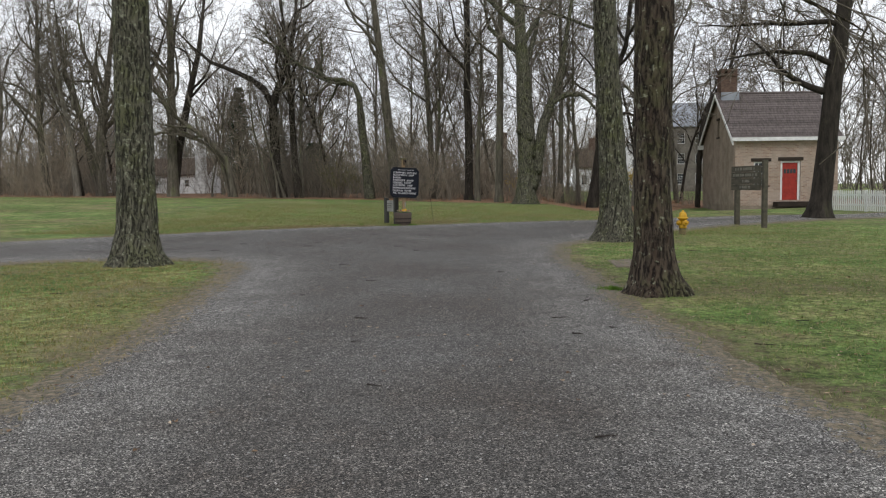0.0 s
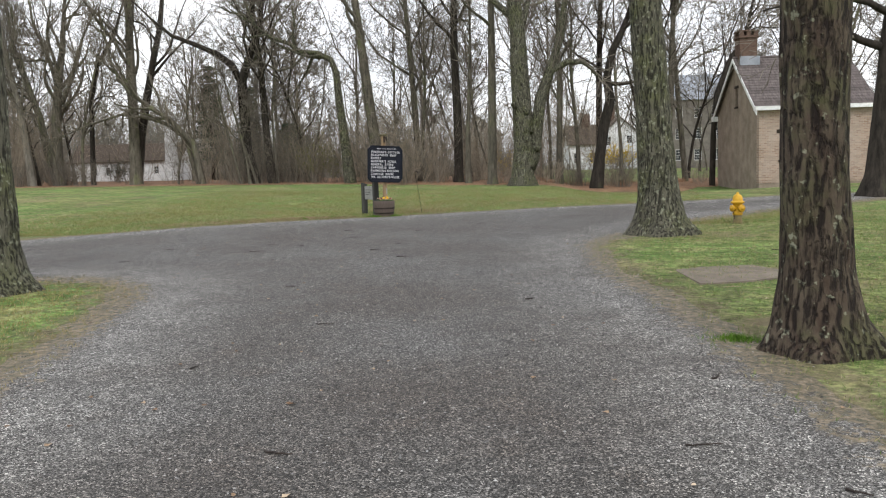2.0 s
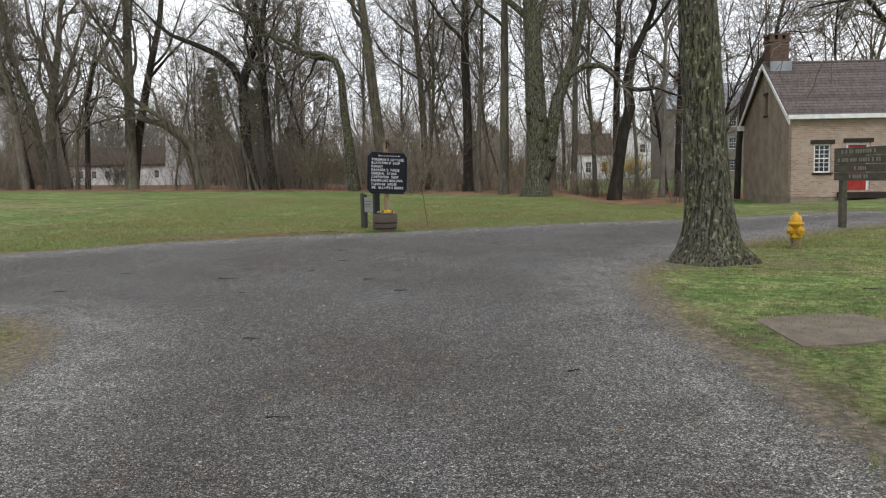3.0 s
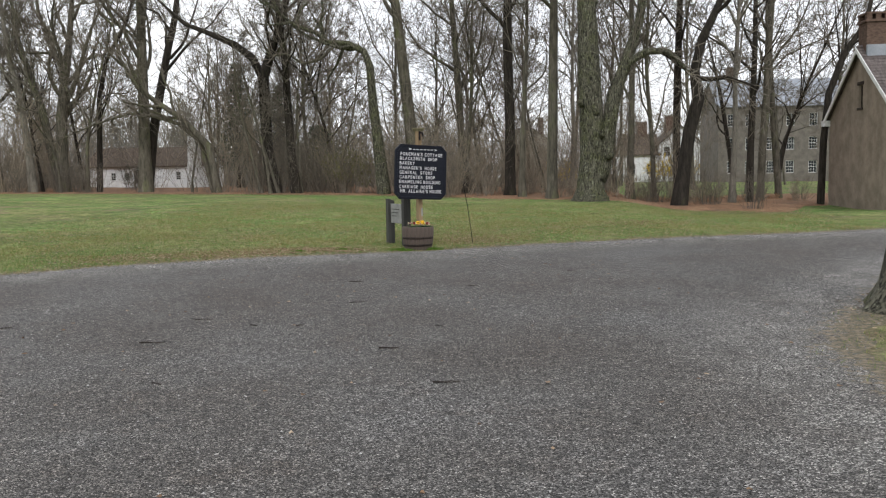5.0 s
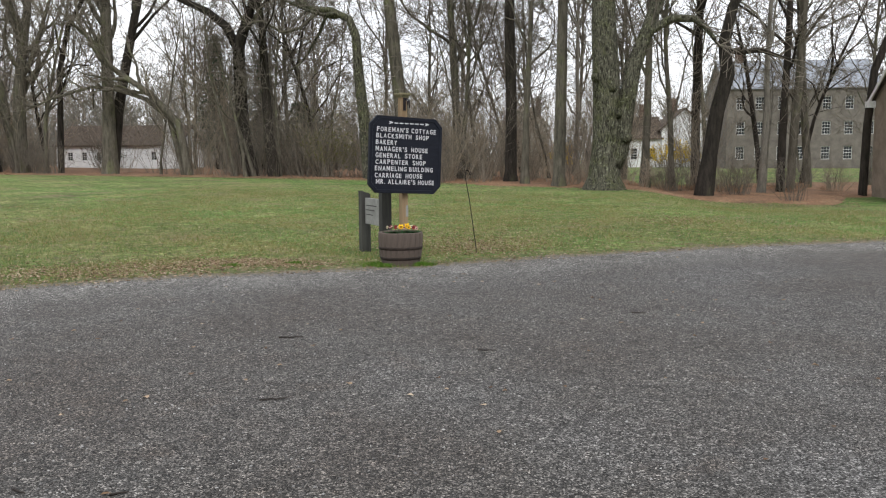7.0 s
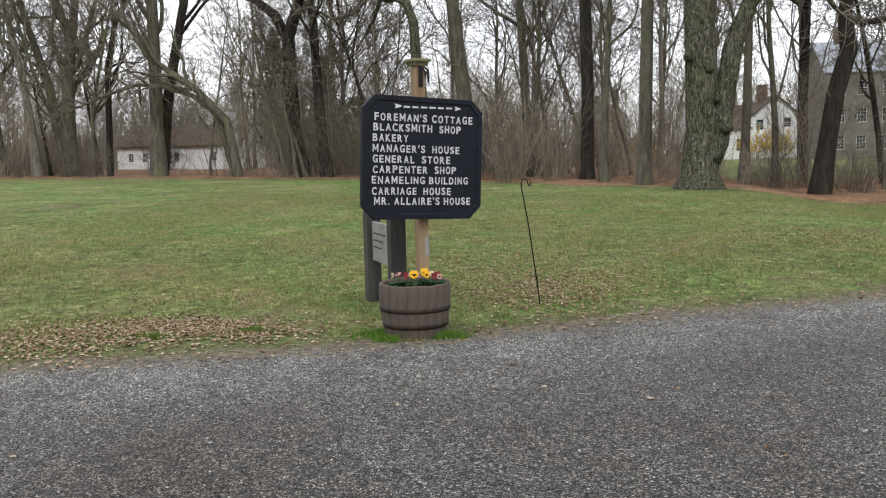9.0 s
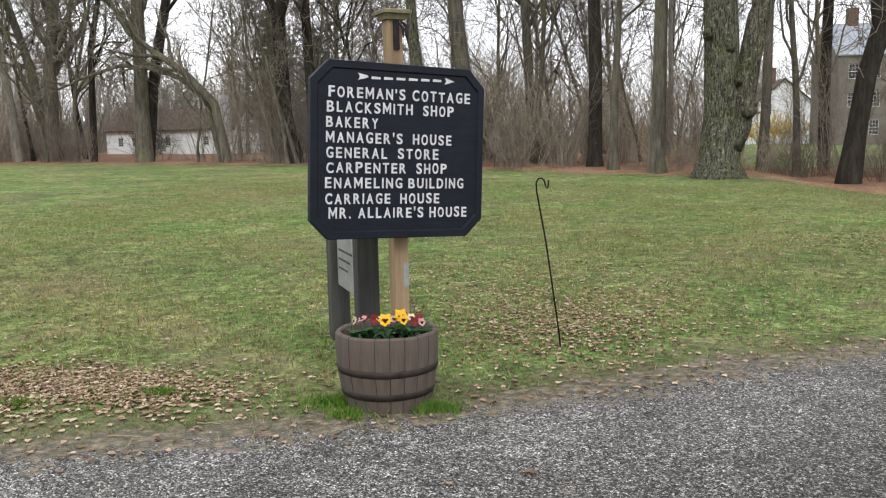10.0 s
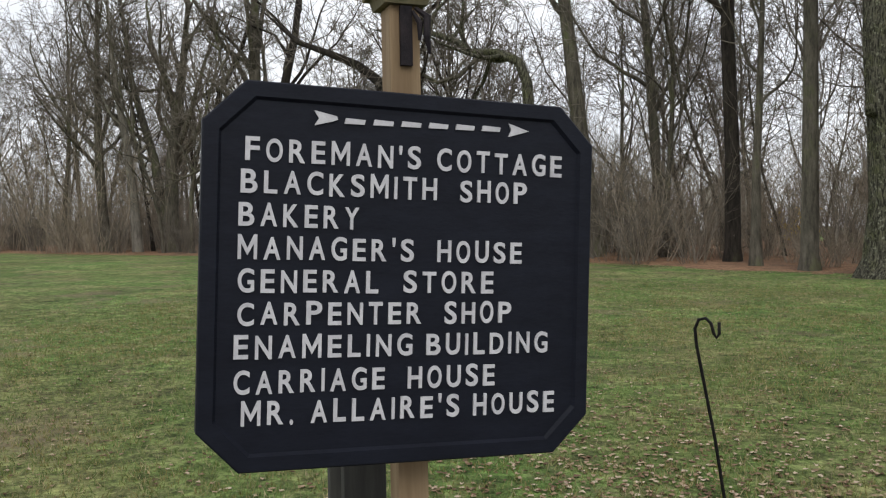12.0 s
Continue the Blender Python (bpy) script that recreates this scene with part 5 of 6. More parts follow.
def pansy(x, y, colour, size, aim, tilt, seed, height=0.075):
    r = random.Random(seed)
    ob = thing("pansy", barrel.matrix_basis @ pose(x, y, 0.425), f"{colour} pansy in bloom among green leaves in the barrel", "flower", "pansies in the barrel")
    lv = Mesh()
    for _ in range(15):
        a, el = r.uniform(0, 2 * math.pi), r.uniform(0.15, 0.9)
        d = Vector((math.cos(a) * math.cos(el), math.sin(a) * math.cos(el), math.sin(el)))
        o = d.cross(Vector((0, 0, 1))).normalized()
        L, w = r.uniform(0.045, 0.075), r.uniform(0.016, 0.026)
        up = Vector((0, 0, 0.012))
        b = Vector((0, 0, 0.005)) + d * r.uniform(0, 0.02)
        lv.add([b, b + d * L * 0.45 + o * w + up, b + d * L * 0.45, b + d * L * 0.45 - o * w + up, b + d * L * 0.8 + o * w * 0.7, b + d * L - up, b + d * L * 0.8 - o * w * 0.7],
               [(0, 2, 1), (0, 3, 2), (1, 2, 5, 4), (2, 3, 6, 5)])
    part("leaves", lv, PANSY_LEAF, ob)
    st = Mesh()
    st.tube([(0, 0, 0), (0.004, 0.004, height * 0.6), (0.0, 0.002, height)], [0.003, 0.0025, 0.002], 5)
    part("stem", st, PANSY_LEAF, ob)
    bl = Mesh()
    size *= 1.2 if colour != "yellow" else 1.0
    for tn, rr, L, w, cup in ((0.55, 0.004, 1.0, 1.05, 0.1), (-0.55, 0.0035, 1.0, 1.05, 0.1), (1.75, 0.002, 0.85, 0.9, 0.22), (-1.75, 0.0015, 0.85, 0.9, 0.22), (3.14, 0.0, 0.95, 1.25, 0.25)):
        petal(bl, tn, rr, L * size, w * size, cup * size)
    bloom = part("bloom", bl, PETAL[colour], ob, smooth=True)
    bloom.matrix_basis = pose(0, 0, height, 0, 0, aim) @ pose(0, 0, 0, tilt)
    if colour in ("yellow", "cream", "pink"):
        fc = Mesh()
        for tn, L in ((1.75, 0.42), (-1.75, 0.42), (3.14, 0.5)):
            petal(fc, tn, -0.004 - 0.04 * size, L * size, L * size * 0.8, 0.2 * size * L)
        part("dark_face", fc, PETAL["face"], bloom)


for k, (x, y, c, s, aim, tilt) in enumerate([(-0.02, -0.17, "yellow", 0.050, 15, -18), (0.05, -0.06, "yellow", 0.052, 30, -35), (0.075, -0.11, "yellow", 0.036, 35, -10), (0.11, -0.05, "cream", 0.026, 20, -30), (-0.10, -0.11, "maroon", 0.030, -10, -25),
                                             (-0.17, -0.08, "maroon", 0.026, 10, -40), (-0.17, -0.12, "pink", 0.028, -20, -30), (0.15, -0.02, "maroon", 0.034, 40, -20), (0.14, -0.12, "maroon", 0.026, 30, 0), (-0.06, -0.06, "pink", 0.028, 0, -45),
                                             (0.0, -0.03, "pink", 0.026, 20, -50), (0.06, 0.03, "maroon", 0.030, 40, -30), (-0.21, -0.15, "cream", 0.022, -20, -5), (-0.07, -0.10, "cream", 0.022, 10, -40), (0.18, -0.09, "pink", 0.024, 50, -10)]):
    pansy(x + 0.045, y + 0.035, c, s, aim + random.uniform(-25, 25), tilt + random.uniform(-25, 10), 700 + k, 0.085 + 0.035 * random.random())

# ---- shepherd's hook ----
hook = thing("shepherds_hook", pose(0.905, 1.40, 0), "thin black iron shepherd's hook leaning in the grass", "garden stake")
hk = Mesh()
hook_pts = [(0, 0, -0.15), (-0.02, 0, 0.1), (-0.06, 0, 0.4), (-0.115, 0, 0.8), (-0.18, 0, 1.17), (-0.185, 0, 1.235), (-0.17, 0, 1.27), (-0.145, 0, 1.275), (-0.125, 0, 1.255), (-0.115, 0, 1.215), (-0.105, 0, 1.20), (-0.095, 0, 1.215), (-0.095, 0, 1.26)]
hk.tube(hook_pts, [0.0065] * len(hook_pts), 7)
part("rod", hk, IRON, hook, smooth=True)

# ---- wayside panel between two dark posts ----
way = thing("wayside_panel", pose(-0.86, 1.56, 0, 0, 0, -61), "grey weathered notice panel between two dark wooden posts", "sign")
for x, h in ((0.0, 0.97), (0.92, 1.12)):
    bm = block(x - 0.075, x + 0.075, -0.075, 0.075, -0.1, h, 0.012)
    for v in bm.verts:
        if v.co.z > h - 0.03:
            v.co.z -= 0.05 * (v.co.y + 0.075) / 0.15
    part("post", bm, DARK_WOOD, way, "dark weathered square post")
panel = part("panel", block(0.08, 0.842, -0.02, 0.02, 0.46, 0.86, 0.006), PANEL_GREY, way, "pale grey weathered panel")
tb = Mesh()
for k in range(3):
    tb.box(0.15, 0.60 - 0.08 * k, -0.0235, -0.0202, 0.74 - 0.07 * k, 0.755 - 0.07 * k)
part("writing", tb, DARK_WOOD, panel, "faded lines of writing")

# ---- brown park sign ----
psign = thing("park_sign", pose(11.57, 0.67, ground_z(11.6, 0.2) - 0.04, 0, 0, math.degrees(math.atan2(-2.04, 0.35))), "weathered brown wooden sign with faded lettering on two posts", "sign")
for x, h in ((0.0, 2.02), (1.98, 2.25)):
    part("post", block(x - 0.075, x + 0.075, -0.075, 0.075, 0, h, 0.012), PARK_WOOD, psign, "grey-brown square post")
for k in range(4):
    pl = part("plank", block(-0.22, 1.90, -0.125, -0.078, 1.26 + k * 0.205, 1.26 + k * 0.205 + 0.198, 0.006), PARK_WOOD, psign)
    x0, x1 = ((0.45, 1.3), (0.65, 1.15), (-0.05, 1.75), (0.1, 1.5))[k]
    tx = Mesh()
    x = x0
    while x < x1:
        w = random.uniform(0.05, 0.08)
        tx.box(x, x + w, -0.1285, -0.1255, 1.315 + k * 0.205, 1.405 + k * 0.205)
        x += w + (0.03 if random.random() < 0.8 else 0.10)
    part("lettering", tx, FADED_PAINT, pl, "faded cream lettering")


# ---- fire hydrant ----
hyd = thing("fire_hydrant", pose(8.58, -4.54, ground_z(8.58, -4.54) - 0.01, 0, 0, 20), "yellow fire hydrant with a dull unpainted base in the grass", "hydrant")
hb = Mesh()
hb.lathe([(0.12, 0), (0.12, 0.02), (0.105, 0.03), (0.10, 0.20)], 20)
part("base", hb, HYDRANT_BASE, hyd, "dull rusty base", True)
hb = Mesh()
hb.lathe([(0.10, 0.20), (0.115, 0.22), (0.115, 0.26), (0.105, 0.28), (0.105, 0.46), (0.15, 0.475), (0.155, 0.50), (0.15, 0.515), (0.115, 0.52), (0.115, 0.545), (0.11, 0.58), (0.092, 0.64), (0.075, 0.665), (0.035, 0.675), (0.032, 0.72), (0.0, 0.722)], 24)
part("barrel", hb, HYDRANT_YELLOW, hyd, "yellow-painted barrel and bonnet", True)
for a, r in ((180, 0.075), (0, 0.055), (-90, 0.085)):
    cp = Mesh()
    cp.lathe([(r * 0.85, 0.06), (r * 0.85, 0.12), (r, 0.125), (r, 0.165), (r * 0.8, 0.17), (r * 0.3, 0.172), (r * 0.28, 0.205), (0, 0.206)], 12)
    c = part("outlet_cap", cp, HYDRANT_YELLOW, hyd, smooth=True)
    c.matrix_basis = pose(0, 0, 0.36, 0, 90, a)
ch = Mesh()
ch.tube([(-0.15, -0.02, 0.33), (-0.13, -0.05, 0.22), (-0.12, -0.06, 0.12)], [0.006, 0.006, 0.006], 5)
part("chain", ch, IRON, hyd, "dark hanging chain")

# ---- concrete slab in the lawn ----
sl = bmesh.new()
ring = [(5.35, -12.85), (5.8, -12.6), (6.55, -12.5), (6.75, -13.2), (6.5, -13.9), (5.9, -14.2), (5.35, -14.3)]
vs = [sl.verts.new((x - 6, y + 13.4, 0.018)) for x, y in ring]
f = sl.faces.new(vs)
ex = bmesh.ops.extrude_face_region(sl, geom=[f])
for v in [g for g in ex["geom"] if isinstance(g, bmesh.types.BMVert)]:
    v.co.z = -0.12
    v.co.x *= 1.02
    v.co.y *= 1.02
bmesh.ops.recalc_face_normals(sl, faces=sl.faces)
bmesh.ops.bevel(sl, geom=list(sl.edges), offset=0.012, segments=2, affect="EDGES")
slab_me = bpy.data.meshes.new("concrete_slab")
sl.to_mesh(slab_me)
slab_me.materials.append(CONCRETE)
slab = tagged(new("concrete_slab", slab_me), "sunken dirt-stained concrete slab in the lawn", "slab")
slab.location = (6.02, -12.98, ground_z(6.02, -12.98) - 0.006)


# ---- brick cottage ----
def wall(width, height, thick, holes, m=None):
    """A wall in the xz plane (front at y 0) with openings right through it."""
    m = m or Mesh()
    xs = sorted({0, width, *[h[0] for h in holes], *[h[1] for h in holes]})
    zs_ = sorted({0, height, *[h[2] for h in holes], *[h[3] for h in holes]})
    for x0, x1 in zip(xs, xs[1:]):
        for z0, z1 in zip(zs_, zs_[1:]):
            if any(h[0] <= x0 and x1 <= h[1] and h[2] <= z0 and z1 <= h[3] for h in holes):
                continue
            m.quad((x0, 0, z0), (x1, 0, z0), (x1, 0, z1), (x0, 0, z1))
            m.quad((x1, thick, z0), (x0, thick, z0), (x0, thick, z1), (x1, thick, z1))
    for x0, x1, z0, z1 in holes:
        m.quad((x0, 0, z0), (x0, thick, z0), (x0, thick, z1), (x0, 0, z1))
        m.quad((x1, thick, z0), (x1, 0, z0), (x1, 0, z1), (x1, thick, z1))
        m.quad((x0, thick, z1), (x1, thick, z1), (x1, 0, z1), (x0, 0, z1))
        m.quad((x0, 0, z0), (x1, 0, z0), (x1, thick, z0), (x0, thick, z0))
    m.quad((0, thick, 0), (0, 0, 0), (0, 0, height), (0, thick, height))
    m.quad((width, 0, 0), (width, thick, 0), (width, thick, height), (width, 0, height))
    m.quad((0, 0, height), (width, 0, height), (width, thick, height), (0, thick, height))
    return m


def window(parent, m, w, h, cols, rows, frame_mat=WHITE_PAINT, bar=0.022, name="window", fw=0.06):
    """A sash window: frame, glazing bars, panes and sill."""
    win = new(name)
    win.parent = parent
    win.matrix_basis = m
    fr = Mesh()
    fr.box(0, fw, 0, 0.06, 0, h)
    fr.box(w - fw, w, 0, 0.06, 0, h)
    fr.box(fw, w - fw, 0, 0.06, 0, fw)
    fr.box(fw, w - fw, 0, 0.06, h - fw, h)
    fr.box(fw, w - fw, 0.008, 0.05, h / 2 - 0.025, h / 2 + 0.025)
    iw, ih = w - 2 * fw, h - 2 * fw
    for k in range(1, cols):
        x = fw + iw * k / cols
        fr.box(x - bar / 2, x + bar / 2, 0.015, 0.045, fw, h / 2 - 0.025)
        fr.box(x - bar / 2, x + bar / 2, 0.015, 0.045, h / 2 + 0.025, h - fw)
    for k in range(1, rows):
        z = fw + ih * k / rows
        if abs(z - h / 2) > 0.04:
            fr.box(fw, w - fw, 0.018, 0.042, z - bar / 2, z + bar / 2)
    part("window_frame", fr, frame_mat, win)
    gl = Mesh()
    gl.quad((fw, 0.03, fw), (w - fw, 0.03, fw), (w - fw, 0.03, h - fw), (fw, 0.03, h - fw))
    part("pane", gl, GLASS, win, "dark reflecting glass")
    return win


HX, HY, HW, HL, HE, HA = 16.27, 18.1, 6.9, 5.2, 3.5, 6.05
house = thing("brick_cottage", pose(HX, HY, 0.12) @ Matrix.Scale(1.055, 4), "small old brick cottage with a red door and shingle roof", "house")
wf = wall(HL, HE, 0.35, [(0.95, 1.67, 1.05, 2.28), (2.30, 3.32, 0.28, 2.32)])
part("wall", wf, BRICK, house, "weathered pinkish-brown brick front wall")
fd = Mesh()
fd.box(0.02, HL - 0.02, 0.02, HW - 0.02, -0.6, -0.002)
part("foundation", fd, STUCCO, house, "stained masonry footing")
gw = Mesh()
gy0, gz0, gz1 = HW / 2 - 0.2, 3.75, 4.65
rise = (HA - HE) / (HW / 2)
for s, x in ((1, 0.0), (-1, 0.35)):
    def q(*pts):
        pp = [(x, y, z) for y, z in pts]
        gw.add(pp if s < 0 else pp[::-1], [tuple(range(len(pp)))])
    q((0.352, 0), (HW, 0), (HW, HE), (0.352, HE))
    top = lambda y: HE + rise * min(y, HW - y)
    q((0.352, HE), (gy0, HE), (gy0, top(gy0)), (0.352, top(0.352)))
    q((gy0 + 0.42, HE), (HW, HE), (HW / 2, HA), (gy0 + 0.42, top(gy0 + 0.42)))
    q((gy0, HE), (gy0 + 0.42, HE), (gy0 + 0.42, gz0), (gy0, gz0))
    q((gy0, gz1), (gy0 + 0.42, gz1), (gy0 + 0.42, top(gy0 + 0.42)), (gy0, top(gy0)))
for y in (gy0, gy0 + 0.42):
    gw.quad((0, y, gz0), (0.35, y, gz0), (0.35, y, gz1), (0, y, gz1))
gw.quad((0, gy0, gz0), (0.35, gy0, gz0), (0.35, gy0 + 0.42, gz0), (0, gy0 + 0.42, gz0))
gw.quad((0, gy0, gz1), (0.35, gy0, gz1), (0.35, gy0 + 0.42, gz1), (0, gy0 + 0.42, gz1))
part("gable_wall", gw, STUCCO, house, "brown-grey stuccoed gable wall")
rw = Mesh()
rw.box(HL - 0.35, HL - 0.003, 0.352, HW, 0, HE)
rw.add([(HL - 0.3, 0, HE), (HL - 0.3, HW, HE), (HL - 0.3, HW / 2, HA), (HL, 0, HE), (HL, HW, HE), (HL, HW / 2, HA)], [(0, 2, 1), (3, 4, 5), (0, 1, 4, 3), (1, 2, 5, 4), (2, 0, 3, 5)])
rw.box(0.352, HL - 0.352, HW - 0.35, HW - 0.003, 0, HE)
part("rear_wall", rw, BRICK, house)
slope = math.hypot(HW / 2 + 0.3, (HW / 2 + 0.3) * rise)
tilt = math.atan(rise)
roof = new("roof")
roof.parent = house
COURSES = 20
for side in (0, 1):
    for k in range(COURSES):
        step = slope / COURSES
        bm = bmesh.new()
        bmesh.ops.create_cube(bm, size=1)
        for v in bm.verts:
            lift = 0.030 if v.co.y < 0 else 0.012
            v.co = Vector((-0.2 if v.co.x < 0 else HL + 0.2, k * step if v.co.y < 0 else (k + 1) * step + 0.05, lift if v.co.z > 0 else 0.0))
        m = pose(0, -0.3, HE - 0.3 * rise + 0.06) @ Matrix.Rotation(tilt, 4, "X")
        if side:
            m = pose(HL, HW, 0, 0, 0, 180) @ m
        bmesh.ops.transform(bm, matrix=m, verts=bm.verts)
        if side:
            for v in bm.verts:
                v.co.x = min(max(v.co.x, -0.2), HL + 0.2)
        part("shingle_course", bm, SHINGLE, roof)
rd = Mesh()
rd.tube([(-0.2, HW / 2, HA + 0.10), (HL + 0.2, HW / 2, HA + 0.10)], [0.07, 0.07], 8)
part("ridge", rd, SHINGLE, roof)
for y0, y1, s in ((-0.32, HW / 2, 1), (HW + 0.32, HW / 2, -1)):
    bb = Mesh()
    z0 = HE - 0.32 * rise
    for x in (-0.24,):
        a, b = (x, y0, z0 - 0.14), (x, y1, HA - 0.14 + 0.02)
        bb.add([a, b, (x, y1, HA + 0.06), (x, y0, z0 + 0.06), (x + 0.05, y0, z0 - 0.14), (x + 0.05, y1, HA - 0.12), (x + 0.05, y1, HA + 0.06), (x + 0.05, y0, z0 + 0.06)],
               [(0, 1, 2, 3), (7, 6, 5, 4), (0, 4, 5, 1), (3, 2, 6, 7), (0, 3, 7, 4)])
    part("bargeboard", bb, WHITE_PAINT, house, "white-painted bargeboard")
co_ = Mesh()
co_.box(-0.26, HL + 0.22, -0.34, -0.002, HE - 0.16, HE + 0.02)
part("eave_return", block(-0.26, -0.003, HW - 0.1, HW + 0.32, HE - 0.30, HE - 0.05, 0.006), WHITE_PAINT, house, "white-painted eave return")
part("cornice", co_, WHITE_PAINT, house, "white-painted eaves board")
for x0, x1, z in ((0.80, 1.82, 2.285), (2.18, 3.44, 2.325)):
    part("lintel", block(x0, x1, -0.05, 0.05, z, z + 0.17, 0.008), LINTEL, house, "dark timber lintel")
part("sill", block(0.88, 1.74, -0.08, 0.20, 0.975, 1.048, 0.006), LINTEL, house, "dark timber sill")
window(house, pose(0.955, 0.06, 1.055), 0.71, 1.22, 3, 6)
win = window(house, pose(0.10, gy0 + 0.415, gz0 + 0.005, 0, 0, -90), 0.41, 0.89, 2, 2, LINTEL, fw=0.05)
part("gable_lintel", block(-0.04, 0.05, gy0 - 0.1, gy0 + 0.5, gz1 + 0.003, gz1 + 0.13, 0.006), LINTEL, house)
part("gable_sill", block(-0.05, 0.05, gy0 - 0.06, gy0 + 0.47, gz0 - 0.09, gz0 - 0.003, 0.006), LINTEL, house)
dr = new("door")
dr.parent = house
dr.matrix_basis = pose(2.30, 0.08, 0.285)
df = Mesh()
df.box(0.003, 0.12, 0, 0.1, 0, 2.02)
df.box(0.90, 1.017, 0, 0.1, 0, 2.02)
df.box(0.12, 0.90, 0, 0.1, 1.93, 2.02)
part("door_frame", df, WHITE_PAINT, dr, "white-painted door frame")
dl = Mesh()
dl.box(0.125, 0.895, 0.045, 0.085, 0.01, 1.925)
for z0, z1 in ((0.12, 0.55), (0.68, 1.20), (1.72, 1.86)):
    for x0 in (0.20, 0.54):
        dl.box(x0, x0 + 0.28, 0.036, 0.0445, z0, z1)
part("door_leaf", dl, RED_PAINT, dr, "red-painted panelled door")
gl = Mesh()
for k in range(4):
    gl.box(0.20 + k * 0.16, 0.33 + k * 0.16, 0.035, 0.0445, 1.38, 1.60)
part("door_light", gl, GLASS, dr)
kn = Mesh()
kn.lathe([(0.012, 0), (0.012, 0.03), (0.028, 0.04), (0.028, 0.06), (0, 0.07)], 10)
k_ = part("door_handle", kn, IRON, dr)
k_.matrix_basis = pose(0.83, 0.045, 0.98, 90, 0, 0)
part("door_step", block(1.95, 3.75, -0.75, -0.004, -0.05, 0.21, 0.02), LINTEL, house, "dark stone door step")
chm = Mesh()
chm.box(0.02, 0.86, HW / 2 - 0.42, HW / 2 + 0.42, HA - 0.6, HA + 1.02)
chm.box(-0.05, 0.93, HW / 2 - 0.49, HW / 2 + 0.49, HA + 1.022, HA + 1.12)
for a, b in ((0.0, 0.2), (0.34, 0.54), (0.68, 0.88)):
    chm.box(a, b, HW / 2 - 0.45, HW / 2 - 0.25, HA + 1.122, HA + 1.32)
    chm.box(a, b, HW / 2 + 0.25, HW / 2 + 0.45, HA + 1.122, HA + 1.32)
chm.box(-0.03, 0.91, HW / 2 - 0.47, HW / 2 + 0.47, HA + 1.322, HA + 1.40)
part("chimney", chm, CHIMNEY_BRICK, house, "sooty brick chimney with an open cap")
part("flashing", block(0.0, 0.95, -0.46 + HW / 2 - 0.10, HW / 2 - 0.425, HA - 0.38, HA + 0.12, 0.004), SLATE_ROOF, house, "pale metal flashing")

# ---- picket fence ----
fence = thing("picket_fence", pose(19.29, 13.02, ground_z(19.9, 11) - 0.03, 0, 0, math.degrees(math.atan2(-3.9, 1.5))), "low white picket fence beside the cottage", "fence")
pk = Mesh()
pk.add([(-0.035, -0.01, 0.05), (0.035, -0.01, 0.05), (0.035, -0.01, 0.95), (0, -0.01, 1.02), (-0.035, -0.01, 0.95), (-0.035, 0.01, 0.05), (0.035, 0.01, 0.05), (0.035, 0.01, 0.95), (0, 0.01, 1.02), (-0.035, 0.01, 0.95)],
       [(0, 1, 2, 3, 4), (9, 8, 7, 6, 5), (0, 5, 6, 1), (1, 6, 7, 2), (2, 7, 8, 3), (3, 8, 9, 4), (4, 9, 5, 0)])
pk_me = pk.mesh("picket", WHITE_PAINT)
for k in range(38):
    o = new("picket", pk_me)
    o.parent = fence
    o.matrix_basis = pose(0.05 + k * 0.125, -0.035, random.uniform(-0.01, 0.01), 0, random.uniform(-1, 1), 0)
for z in (0.28, 0.75):
    part("rail", block(0, 4.8, -0.022, 0.022, z, z + 0.08, 0.004), WHITE_PAINT, fence)
for x in (0.0, 2.4, 4.8):
    part("post", block(x - 0.05, x + 0.05, 0.024, 0.12, -0.1, 1.0, 0.006), WHITE_PAINT, fence)


